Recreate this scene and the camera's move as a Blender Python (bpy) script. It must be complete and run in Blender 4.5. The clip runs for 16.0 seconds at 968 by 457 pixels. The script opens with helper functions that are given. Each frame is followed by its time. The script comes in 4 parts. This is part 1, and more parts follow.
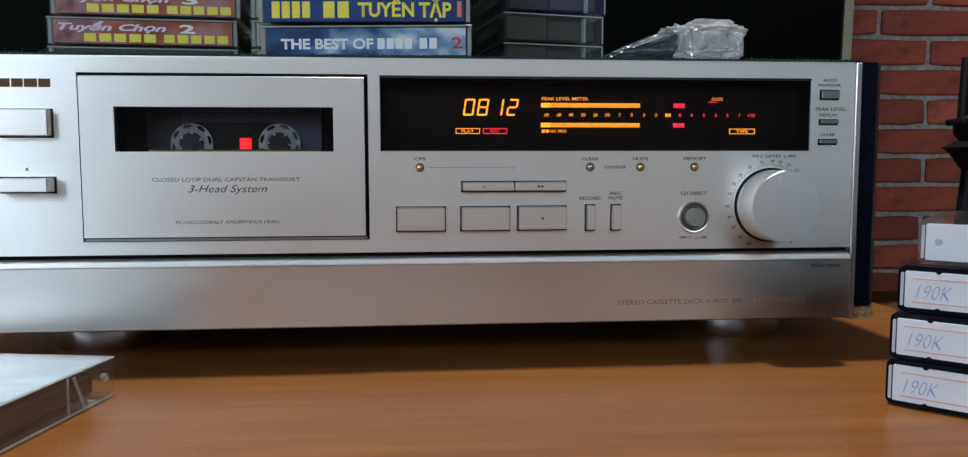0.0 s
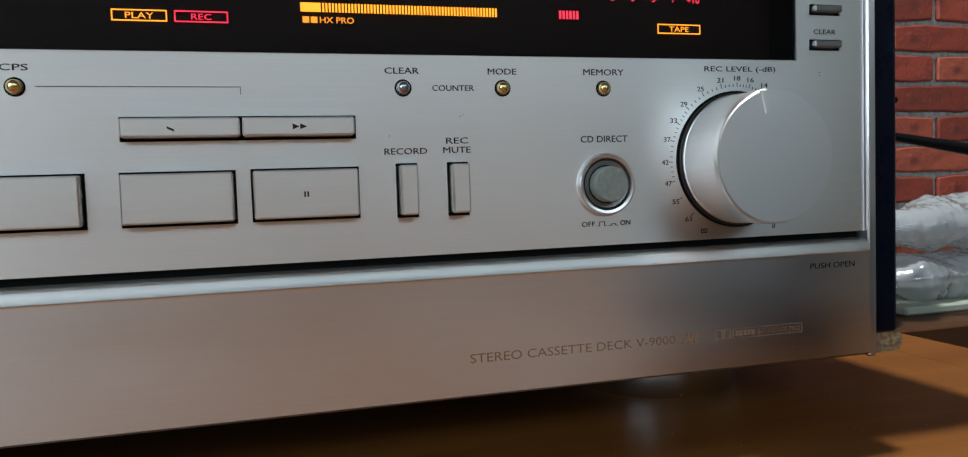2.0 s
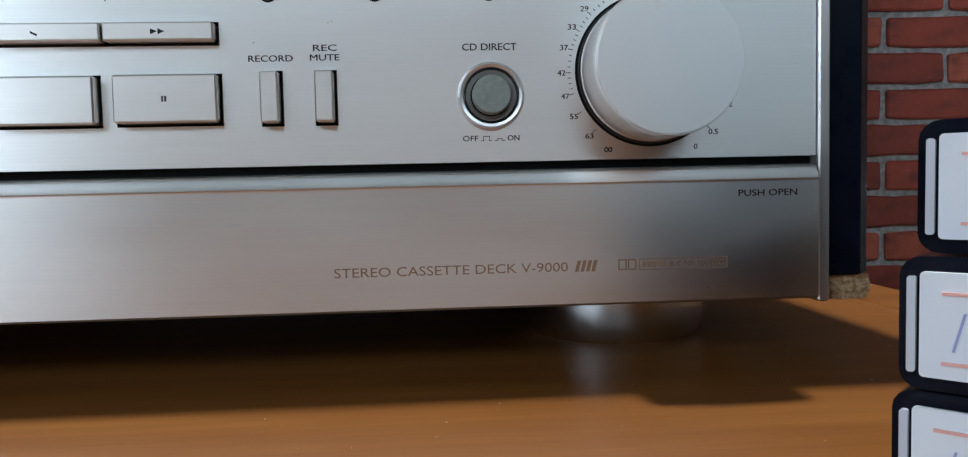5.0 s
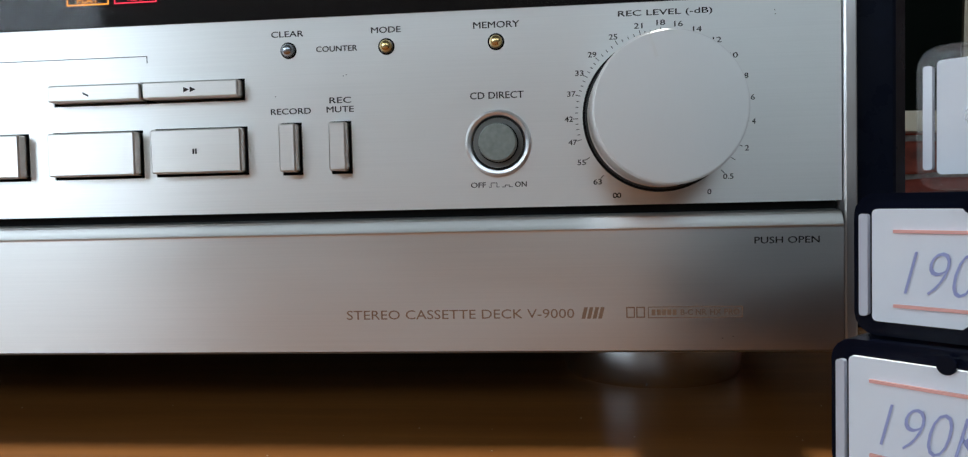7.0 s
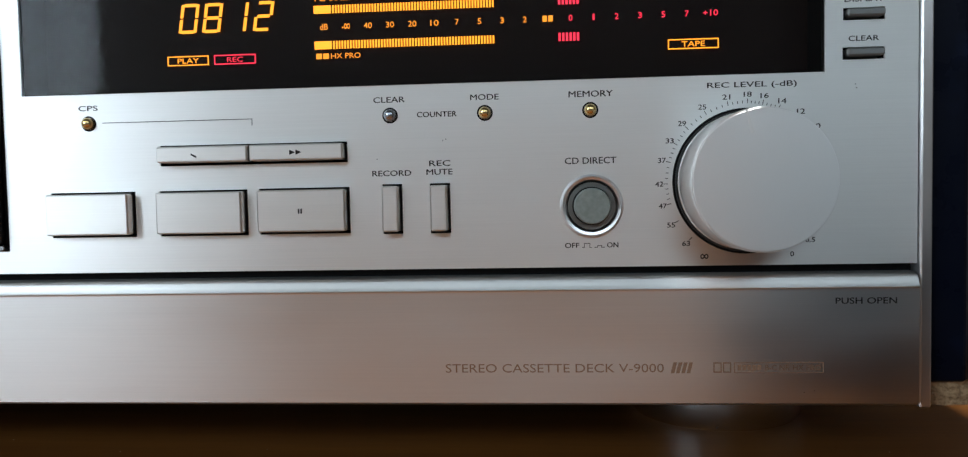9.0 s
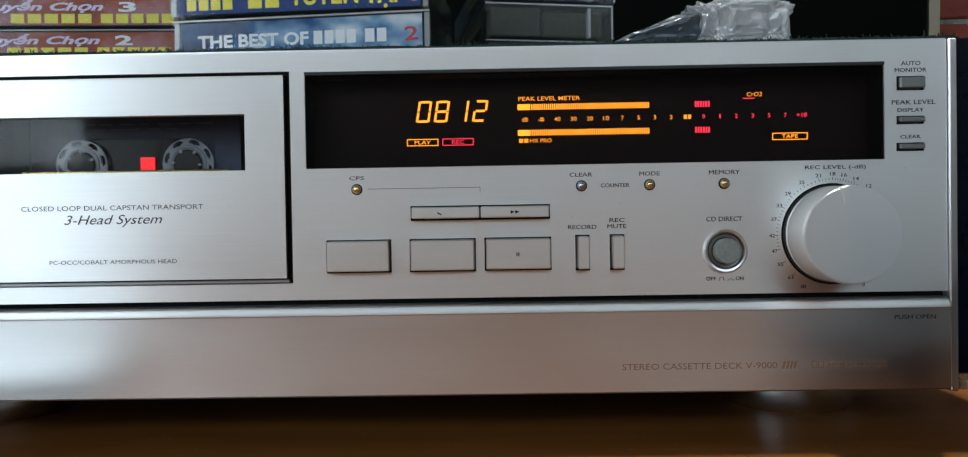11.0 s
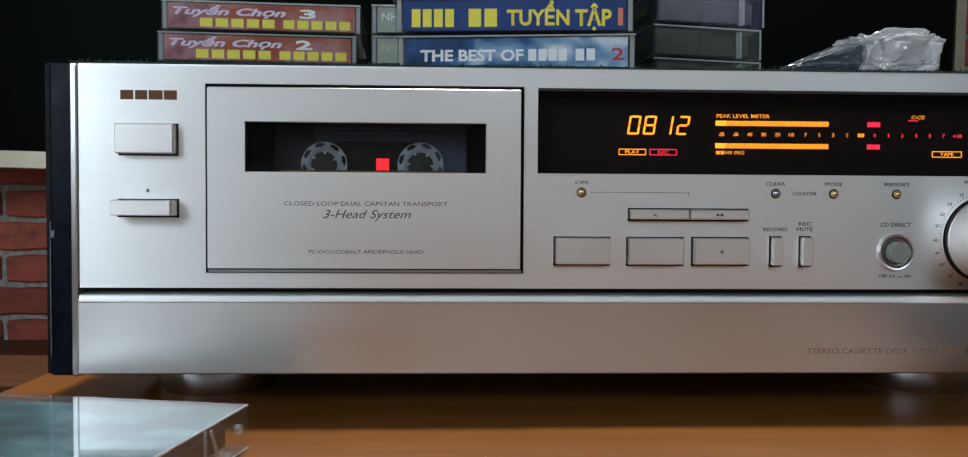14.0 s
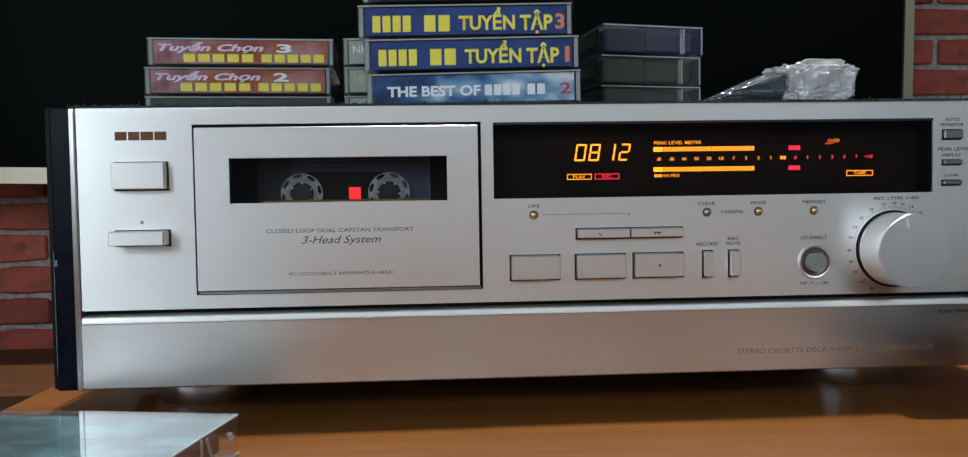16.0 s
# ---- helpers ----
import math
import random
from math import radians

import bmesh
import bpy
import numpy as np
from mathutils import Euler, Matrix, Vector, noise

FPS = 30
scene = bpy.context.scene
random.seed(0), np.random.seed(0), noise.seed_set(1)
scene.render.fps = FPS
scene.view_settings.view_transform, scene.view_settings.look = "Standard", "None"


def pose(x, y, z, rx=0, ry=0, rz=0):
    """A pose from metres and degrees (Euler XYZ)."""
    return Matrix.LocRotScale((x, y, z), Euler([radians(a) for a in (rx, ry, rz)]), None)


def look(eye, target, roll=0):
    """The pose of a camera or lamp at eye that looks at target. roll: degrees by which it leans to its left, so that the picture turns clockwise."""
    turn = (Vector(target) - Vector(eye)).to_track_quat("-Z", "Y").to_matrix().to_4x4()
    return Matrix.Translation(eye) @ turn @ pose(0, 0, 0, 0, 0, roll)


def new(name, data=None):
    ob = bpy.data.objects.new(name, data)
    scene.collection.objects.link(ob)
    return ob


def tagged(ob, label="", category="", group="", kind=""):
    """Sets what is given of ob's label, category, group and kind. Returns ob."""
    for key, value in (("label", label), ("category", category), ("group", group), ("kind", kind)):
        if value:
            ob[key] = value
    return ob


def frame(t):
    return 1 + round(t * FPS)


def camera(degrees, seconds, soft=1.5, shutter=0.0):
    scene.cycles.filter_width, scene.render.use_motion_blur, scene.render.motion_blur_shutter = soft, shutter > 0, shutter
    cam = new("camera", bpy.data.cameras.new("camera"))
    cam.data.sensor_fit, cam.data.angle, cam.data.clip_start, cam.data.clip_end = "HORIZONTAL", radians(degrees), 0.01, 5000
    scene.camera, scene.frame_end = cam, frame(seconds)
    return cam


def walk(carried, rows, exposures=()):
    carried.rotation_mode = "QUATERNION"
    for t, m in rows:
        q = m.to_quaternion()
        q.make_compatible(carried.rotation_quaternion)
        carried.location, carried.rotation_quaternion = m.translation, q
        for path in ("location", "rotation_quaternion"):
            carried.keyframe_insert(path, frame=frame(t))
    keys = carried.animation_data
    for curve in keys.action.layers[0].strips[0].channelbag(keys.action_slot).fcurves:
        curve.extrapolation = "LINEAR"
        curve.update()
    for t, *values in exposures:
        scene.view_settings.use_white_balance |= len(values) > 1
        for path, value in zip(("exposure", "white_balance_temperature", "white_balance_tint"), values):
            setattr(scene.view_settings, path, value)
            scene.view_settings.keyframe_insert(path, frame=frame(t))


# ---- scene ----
# Camera: seconds, eye in metres, yaw, pitch and roll in degrees
cam = camera(65.0, 16.0, soft=1.2)
PATH = [
    (0.0, 0.2285, -0.3709, 0.0949, -4.74, -4.61, 0.13),
    (0.5, 0.2385, -0.3201, 0.0893, -8.72, -4.17, 0.04),
    (1.0, 0.2537, -0.2710, 0.0893, -10.49, -4.12, 0.53),
    (1.5, 0.2749, -0.2126, 0.0820, -14.53, -4.41, 1.24),
    (2.0, 0.2800, -0.1846, 0.0701, -15.59, -3.12, 1.90),
    (2.5, 0.2787, -0.1808, 0.0680, -15.90, -3.67, 2.10),
    (3.0, 0.2821, -0.1809, 0.0650, -16.21, -5.07, 1.74),
    (3.5, 0.2869, -0.1827, 0.0599, -16.45, -4.87, 1.79),
    (4.0, 0.3118, -0.1905, 0.0569, -10.26, -4.65, 2.64),
    (4.2, 0.3239, -0.1882, 0.0546, -8.28, -4.57, 2.27),
    (6.3, 0.3749, -0.1866, 0.0466, 4.03, -1.61, 1.01),
    (6.5, 0.3805, -0.1861, 0.0510, 5.51, -2.22, 0.98),
    (7.0, 0.3788, -0.1894, 0.0566, 5.40, -2.41, 1.38),
    (7.5, 0.3729, -0.1938, 0.0594, 4.93, -2.65, 1.63),
    (8.0, 0.3705, -0.1923, 0.0609, 4.53, -2.94, 1.71),
    (8.5, 0.3665, -0.1924, 0.0646, 4.04, -3.25, 1.73),
    (9.0, 0.3519, -0.2010, 0.0737, 4.36, -2.67, 1.13),
    (9.5, 0.3357, -0.2217, 0.0796, 3.61, -1.13, 0.87),
    (10.0, 0.3150, -0.2480, 0.0805, 1.76, 0.18, 0.87),
    (10.2, 0.3069, -0.2584, 0.0834, 1.52, -0.42, 0.92),
    (12.3, 0.2377, -0.3019, 0.0844, -0.17, -1.37, 0.78),
    (12.5, 0.2299, -0.3062, 0.0881, -0.15, -1.61, 0.81),
    (13.0, 0.2040, -0.3149, 0.0881, -0.74, -1.33, 0.91),
    (13.5, 0.1895, -0.3180, 0.0869, -1.92, -1.48, 0.11),
    (14.0, 0.1759, -0.3224, 0.0884, -1.89, -1.63, -0.33),
    (14.5, 0.1685, -0.3262, 0.0895, -2.80, -2.31, -0.68),
    (15.0, 0.1710, -0.3301, 0.0901, -3.79, -3.12, -0.49),
    (15.5, 0.1785, -0.3418, 0.0955, -4.14, -2.89, 0.22),
    (16.0, 0.1849, -0.3595, 0.1026, -3.12, -2.19, 0.89),
]
EXPOSURES = [(0.0, -0.05, 6250, 9), (1.0, 0.0, 6400, 9), (1.5, 0.03, 6400, 8), (2.5, -0.04, 6000, 4), (3.5, 0.34, 6000, 6), (4.2, 0.26, 5950, 6),
             (6.3, 0.0, 6200, 8), (8.0, 0.04, 6250, 8), (10.0, 0.0, 6250, 7), (12.5, -0.10, 6300, 9), (14.0, 0.0, 6400, 10), (16.0, 0.10, 6400, 10)]
walk(cam, [(t, pose(x, y, z, 90 + pitch, roll, yaw)) for t, x, y, z, yaw, pitch, roll in PATH], EXPOSURES)

# ---------------------------------------------------------------- world and light
world = bpy.data.worlds.new("sky")
scene.world = world
world.use_nodes = True
wn = world.node_tree
sky = wn.nodes.new("ShaderNodeTexSky")
sky.sky_type, sky.sun_disc = "NISHITA", False
sky.sun_elevation, sky.sun_rotation = radians(40), radians(230)
wn.links.new(sky.outputs[0], wn.nodes["Background"].inputs[0])
wn.nodes["Background"].inputs[1].default_value = 0.1

# the room: x from WEST to EAST, y from SOUTH to NORTH, z from FLOOR to ROOF
WEST, EAST, SOUTH, NORTH, FLOOR, ROOF = -1.7, 2.3, -1.8, 0.70, -0.52, 2.1
WIN_A, WIN_B, WIN_LO, WIN_HI = -1.65, -0.52, 0.22, 1.32      # window in the west wall (y and z)
WIN2_A, WIN2_B, WIN2_LO, WIN2_HI = -0.80, 2.1, 0.75, 1.35      # high window in the south wall, unseen, added as frontal fill (x and z)
WIN3_A, WIN3_B, WIN3_LO, WIN3_HI = -1.62, -0.85, 0.25, 1.45      # tall window in the south wall, unseen, added to brighten the panel's left
TOP_X, TOP_Y, TOP_W, TOP_D = 0.166, 0.30, 0.10, 0.10      # hole added in the ceiling for an unseen downlight: centre and size


def window_light(name, eye, target, w, h, watts, colour):
    lamp = bpy.data.lights.new(name, "AREA")
    lamp.shape, lamp.size, lamp.size_y, lamp.energy, lamp.color = "RECTANGLE", w, h, watts, colour
    ob = new(name, lamp)
    ob.matrix_world = look(eye, target)
    return ob


window_light("window_daylight", (WEST - 0.02, (WIN_A + WIN_B) / 2, (WIN_LO + WIN_HI) / 2),
             (0.5, (WIN_A + WIN_B) / 2, (WIN_LO + WIN_HI) / 2), WIN_B - WIN_A, WIN_HI - WIN_LO, 21, (0.78, 0.91, 1.0))

# added south windows: frontal fill, then brightness for the panel's left
window_light("window_daylight", ((WIN2_A + WIN2_B) / 2, SOUTH - 0.02, (WIN2_LO + WIN2_HI) / 2),
             ((WIN2_A + WIN2_B) / 2, 0, (WIN2_LO + WIN2_HI) / 2), WIN2_B - WIN2_A, WIN2_HI - WIN2_LO, 11.8, (0.84, 0.95, 1.0))
window_light("window_daylight", ((WIN3_A + WIN3_B) / 2, SOUTH - 0.02, (WIN3_LO + WIN3_HI) / 2),
             ((WIN3_A + WIN3_B) / 2, 0, (WIN3_LO + WIN3_HI) / 2), WIN3_B - WIN3_A, WIN3_HI - WIN3_LO, 16, (0.78, 0.90, 1.0))
# unseen ceiling downlight, placed from the deck's shadow on the table
window_light("roof_light", (TOP_X, TOP_Y, ROOF + 0.01), (TOP_X, TOP_Y + 0.0001, 0), TOP_W, TOP_D, 66, (1.0, 0.97, 0.93))


# ---------------------------------------------------------------- materials
def material(name, colour, rough=0.5, metal=0.0, **inputs):
    m = bpy.data.materials.new(name)
    m.use_nodes = True
    b = m.node_tree.nodes["Principled BSDF"]
    b.inputs["Base Color"].default_value = (*colour, 1)
    b.inputs["Roughness"].default_value, b.inputs["Metallic"].default_value = rough, metal
    for key, value in inputs.items():
        b.inputs[key.replace("_", " ")].default_value = value
    return m


def noise_of(m, scale, stretch=(1, 1, 1), detail=4.0, coords="Object"):
    t = m.node_tree
    tc, mp, nz = t.nodes.new("ShaderNodeTexCoord"), t.nodes.new("ShaderNodeMapping"), t.nodes.new("ShaderNodeTexNoise")
    mp.inputs["Scale"].default_value = stretch
    nz.inputs["Scale"].default_value, nz.inputs["Detail"].default_value = scale, detail
    t.links.new(tc.outputs[coords], mp.inputs[0])
    t.links.new(mp.outputs[0], nz.inputs[0])
    return nz.outputs[0]


def remap(m, value, lo, hi, a=0.3, b=0.7):
    n = m.node_tree.nodes.new("ShaderNodeMapRange")
    for k, v in zip((1, 2, 3, 4), (a, b, lo, hi)):
        n.inputs[k].default_value = v
    m.node_tree.links.new(value, n.inputs[0])
    return n.outputs[0]


def ramp(m, value, stops):
    n = m.node_tree.nodes.new("ShaderNodeValToRGB")
    while len(n.color_ramp.elements) < len(stops):
        n.color_ramp.elements.new(0.5)
    for e, (at, c) in zip(n.color_ramp.elements, stops):
        e.position, e.color = at, (*c, 1)
    m.node_tree.links.new(value, n.inputs[0])
    return n.outputs[0]


def feed(m, value, key):
    m.node_tree.links.new(value, m.node_tree.nodes["Principled BSDF"].inputs[key])


def mixed(m, fac, a, b, mode="MIX"):
    n = m.node_tree.nodes.new("ShaderNodeMix")
    n.data_type, n.blend_type = "RGBA", mode
    for value, k in ((fac, 0), (a, 6), (b, 7)):
        if isinstance(value, (int, float)):
            n.inputs[k].default_value = value
        elif isinstance(value, tuple):
            n.inputs[k].default_value = (*value, 1)
        else:
            m.node_tree.links.new(value, n.inputs[k])
    return n.outputs[2]


def bump(m, value, strength, distance):
    n = m.node_tree.nodes.new("ShaderNodeBump")
    n.inputs["Strength"].default_value, n.inputs["Distance"].default_value = strength, distance
    m.node_tree.links.new(value, n.inputs["Height"])
    feed(m, n.outputs[0], "Normal")


def brushed(name, colour, rough, streak=(26, 300, 2600), grain=0.8):
    m = material(name, colour, rough, 1.0)
    b = m.node_tree.nodes["Principled BSDF"]
    across = m.node_tree.nodes.new("ShaderNodeCombineXYZ")
    across.inputs[0].default_value, across.inputs[2].default_value = (1, 0) if streak[2] < streak[0] else (0, 1)
    m.node_tree.links.new(across.outputs[0], b.inputs["Tangent"])
    b.inputs["Anisotropic"].default_value = grain
    fine = noise_of(m, 1.0, streak, 3.0)
    cloud = noise_of(m, 9.0, (1, 1, 2.5), 3.0)
    feed(m, remap(m, cloud, rough - 0.05, rough + 0.07), "Roughness")
    tone = mixed(m, remap(m, fine, 0.0, 1.0, 0.25, 0.75), tuple(c * 0.945 for c in colour), colour)
    feed(m, mixed(m, remap(m, cloud, 0.0, 0.35), tone, tuple(c * 0.93 for c in colour)), "Base Color")
    bump(m, fine, 0.20, 0.00008)
    return m


ALUMINIUM = brushed("brushed_aluminium", (0.84, 0.84, 0.82), 0.40)
FLAP_ALU = brushed("brushed_flap_aluminium", (0.78, 0.77, 0.75), 0.325, grain=0.5)
BUTTON = brushed("button_aluminium", (0.82, 0.81, 0.78), 0.40)
GREY_BUTTON = brushed("grey_button_paint", (0.30, 0.31, 0.31), 0.45)
KNOB_FACE = material("sandblasted_knob_face", (0.85, 0.85, 0.84), 0.44, 1.0, Anisotropic=0.7)
upright = KNOB_FACE.node_tree.nodes.new("ShaderNodeCombineXYZ")
upright.inputs[2].default_value = 1
KNOB_FACE.node_tree.links.new(upright.outputs[0], KNOB_FACE.node_tree.nodes["Principled BSDF"].inputs["Tangent"])
bump(KNOB_FACE, noise_of(KNOB_FACE, 5200, detail=2), 0.16, 0.00006)
KNOB_SIDE = brushed("turned_knob_side", (0.80, 0.79, 0.78), 0.38, (900, 40, 900))
CHROME = material("polished_trim", (0.83, 0.82, 0.80), 0.16, 1.0)
WELL_GREY = material("satin_grey_well", (0.42, 0.41, 0.40), 0.42, 1.0)
TRIM = brushed("trim_aluminium", (0.80, 0.79, 0.80), 0.33, (2000, 300, 12))
FOOT = material("satin_foot_metal", (0.84, 0.85, 0.87), 0.24, 1.0)
feed(FOOT, remap(FOOT, noise_of(FOOT, 60), 0.20, 0.28), "Roughness")
BRASS = material("gold_plated_button", (0.72, 0.55, 0.26), 0.22, 1.0)
STEEL_DOT = material("steel_button", (0.42, 0.45, 0.50), 0.22, 1.0)
BLACK = material("black_plastic", (0.012, 0.012, 0.013), 0.5)
# near-black for dark rims and for shade in slots, gaps and recesses
GAP = material("shadow_black_slot", (0.004, 0.004, 0.004), 0.7, Specular_IOR_Level=0.1)
PRINT = material("dark_silkscreen", (0.030, 0.027, 0.026), 0.85, Specular_IOR_Level=0.1)
PRINT_SOFT = material("soft_grey_silkscreen", (0.075, 0.068, 0.066), 0.85, Specular_IOR_Level=0.1)
PRINT_BROWN = material("brown_silkscreen", (0.17, 0.085, 0.045), 0.8, Specular_IOR_Level=0.15)
PRINT_TAN = material("copper_silkscreen", (0.26, 0.155, 0.10), 0.9, Specular_IOR_Level=0.08)
# faint brown stands in for the haze of the glowing display
GLASS_BLACK = material("haze_brown_backing", (0.014, 0.008, 0.007), 0.45, 0.0, Specular_IOR_Level=0.1)
GREEN_GREY = material("grey_green_button", (0.22, 0.25, 0.23), 0.38)
feed(GREEN_GREY, mixed(GREEN_GREY, remap(GREEN_GREY, noise_of(GREEN_GREY, 700), 0, 1), (0.19, 0.22, 0.20), (0.26, 0.29, 0.27)), "Base Color")
TICK_WHITE = material("white_pointer", (0.82, 0.82, 0.80), 0.5)


def glowing(name, colour, strength):
    return material(name, (0.02, 0.01, 0.005), 0.4, Emission_Color=(*colour, 1), Emission_Strength=strength)


AMBER = glowing("amber_segment", (1.0, 0.32, 0.018), 2.8)
AMBER_DIM = glowing("amber_letter", (1.0, 0.30, 0.018), 2.1)
RED = glowing("red_segment", (1.0, 0.03, 0.07), 2.2)
RED_LAMP = glowing("red_tape_lamp", (1.0, 0.02, 0.03), 1.6)

SIDE = material("navy_lacquered_side", (0.006, 0.009, 0.020), 0.22, Specular_IOR_Level=0.10)
feed(SIDE, mixed(SIDE, remap(SIDE, noise_of(SIDE, 35, detail=6), 0, 1, 0.55, 0.80), (0.003, 0.0045, 0.011), (0.010, 0.017, 0.046)), "Base Color")
feed(SIDE, remap(SIDE, noise_of(SIDE, 120), 0.22, 0.4), "Roughness")
CHIP = material("bare_chipboard", (0.50, 0.36, 0.22), 0.9)
feed(CHIP, ramp(CHIP, noise_of(CHIP, 900), ((0.3, (0.20, 0.12, 0.06)), (0.6, (0.46, 0.31, 0.17)))), "Base Color")
bump(CHIP, noise_of(CHIP, 900), 1.0, 0.0006)


def wood(name, dark, light, rough):
    m = material(name, light, rough, Coat_Weight=0.16, Coat_Roughness=0.20, Specular_IOR_Level=0.14)
    grain = noise_of(m, 7.0, (1.2, 14, 14), 6.0)
    fine = noise_of(m, 40.0, (1, 22, 22), 3.0)
    patch = noise_of(m, 5.0, detail=3)
    base = ramp(m, grain, ((0.30, dark), (0.72, light)))
    base = mixed(m, remap(m, fine, 0.0, 0.35), base, tuple(c * 0.6 for c in dark))
    feed(m, mixed(m, remap(m, patch, 0.0, 0.35), base, tuple(c * 0.82 for c in light)), "Base Color")
    feed(m, remap(m, patch, rough - 0.06, rough + 0.12), "Roughness")
    bump(m, fine, 0.05, 0.0002)
    return m


WOOD = wood("varnished_table_wood", (0.125, 0.042, 0.0085), (0.205, 0.079, 0.0165), 0.36)
WOOD_CAB = wood("brown_cabinet_wood", (0.055, 0.022, 0.009), (0.10, 0.042, 0.016), 0.5)

BRICK = material("red_brick_face", (0.30, 0.07, 0.045), 0.62)
info = BRICK.node_tree.nodes.new("ShaderNodeObjectInfo")
tint = ramp(BRICK, info.outputs["Random"], ((0.0, (0.22, 0.038, 0.022)), (0.5, (0.36, 0.062, 0.036)), (1.0, (0.44, 0.100, 0.055))))
blotch = noise_of(BRICK, 38, (1, 1, 1.6), 6)
worn = mixed(BRICK, remap(BRICK, blotch, 0.0, 0.9, 0.45, 0.75), tint, (0.13, 0.030, 0.022))
feed(BRICK, mixed(BRICK, remap(BRICK, noise_of(BRICK, 130, detail=5), 0.0, 0.3, 0.58, 0.8), worn, (0.42, 0.17, 0.11)), "Base Color")
bump(BRICK, noise_of(BRICK, 150, detail=6), 0.6, 0.002)
MORTAR = material("pale_mortar", (0.52, 0.49, 0.46), 0.85)
feed(MORTAR, ramp(MORTAR, noise_of(MORTAR, 120, detail=5), ((0.3, (0.20, 0.19, 0.18)), (0.7, (0.46, 0.44, 0.42)))), "Base Color")
bump(MORTAR, noise_of(MORTAR, 200), 0.5, 0.002)
PLASTER = material("painted_plaster", (0.16, 0.15, 0.13), 0.8)
feed(PLASTER, mixed(PLASTER, remap(PLASTER, noise_of(PLASTER, 4), 0, 1), (0.14, 0.13, 0.115), (0.18, 0.165, 0.145)), "Base Color")
FLOOR_TILE = material("floor_tile", (0.22, 0.18, 0.15), 0.35)
feed(FLOOR_TILE, mixed(FLOOR_TILE, remap(FLOOR_TILE, noise_of(FLOOR_TILE, 6), 0, 1), (0.10, 0.08, 0.065), (0.14, 0.11, 0.09)), "Base Color")
SCREEN = material("dark_tv_screen", (0.0015, 0.0026, 0.002), 0.30, Specular_IOR_Level=0.01)
BEZEL = brushed("champagne_bezel", (0.62, 0.55, 0.43), 0.42, (60, 60, 60))
STAND_BLACK = material("black_stand_plastic", (0.005, 0.005, 0.006), 0.42, Specular_IOR_Level=0.15)
LEG_BLACK = material("glossy_black_tube", (0.005, 0.006, 0.008), 0.14, Coat_Weight=0.4)
CLOTH = material("dark_green_cloth", (0.012, 0.030, 0.024), 0.95)
feed(CLOTH, mixed(CLOTH, remap(CLOTH, noise_of(CLOTH, 600), 0, 1), (0.004, 0.010, 0.009), (0.022, 0.055, 0.043)), "Base Color")
bump(CLOTH, noise_of(CLOTH, 900), 1.0, 0.001)


def clear_plastic(name, colour, rough, alpha=0.30, ior=1.5):
    """Thin clear plastic: mostly see-through, with a glossy coat."""
    m = material(name, colour, rough, IOR=1.5)
    t = m.node_tree
    b, out = t.nodes["Principled BSDF"], t.nodes["Material Output"]
    see, mix = t.nodes.new("ShaderNodeBsdfTransparent"), t.nodes.new("ShaderNodeMixShader")
    see.inputs[0].default_value = (0.985, 0.99, 0.99, 1)
    mix.inputs[0].default_value = alpha
    t.links.new(see.outputs[0], mix.inputs[1])
    t.links.new(b.outputs[0], mix.inputs[2])
    shine, facing, coat = t.nodes.new("ShaderNodeBsdfGlossy"), t.nodes.new("ShaderNodeLayerWeight"), t.nodes.new("ShaderNodeMixShader")
    power, edge = t.nodes.new("ShaderNodeMath"), t.nodes.new("ShaderNodeMapRange")
    facing.inputs["Blend"].default_value = 0.5
    power.operation, power.inputs[1].default_value = "POWER", 5.0
    edge.inputs["To Min"].default_value = ((ior - 1) / (ior + 1)) ** 2
    t.links.new(facing.outputs["Facing"], power.inputs[0])
    t.links.new(power.outputs[0], edge.inputs["Value"])
    shine.inputs["Roughness"].default_value = rough
    t.links.new(edge.outputs[0], coat.inputs[0])
    t.links.new(mix.outputs[0], coat.inputs[1])
    t.links.new(shine.outputs[0], coat.inputs[2])
    t.links.new(coat.outputs[0], out.inputs[0])
    return m


SMOKED = clear_plastic("smoked_clear_window", (0.004, 0.004, 0.005), 0.06, 0.15, 1.12)
SPINE_CLEAR = clear_plastic("clear_spine_plastic", (0.45, 0.48, 0.50), 0.08, 0.015, 1.18)
RIM = clear_plastic("bright_plastic_rim", (0.75, 0.78, 0.80), 0.15, 0.35)
LID_CLEAR = clear_plastic("thin_clear_lid", (0.05, 0.06, 0.09), 0.05, 0.02, 1.10)
# pale film: the light reflected by the lid, put into colour
LID_GLINT = clear_plastic("pale_lid_glint", (0.66, 0.70, 0.80), 0.2, 0.75)
FLAT_CLEAR = clear_plastic("glossy_clear_lid", (0.50, 0.54, 0.56), 0.02, 0.06, 1.7)
CLEAR_DUSTY = clear_plastic("scuffed_polystyrene", (0.55, 0.58, 0.60), 0.14, 0.03, 1.22)
CLEAR_VIOLET = clear_plastic("violet_clear_polystyrene", (0.16, 0.15, 0.40), 0.10, 0.06, 1.25)
BAG = clear_plastic("crumpled_clear_bag", (0.85, 0.87, 0.90), 0.10, 0.34)
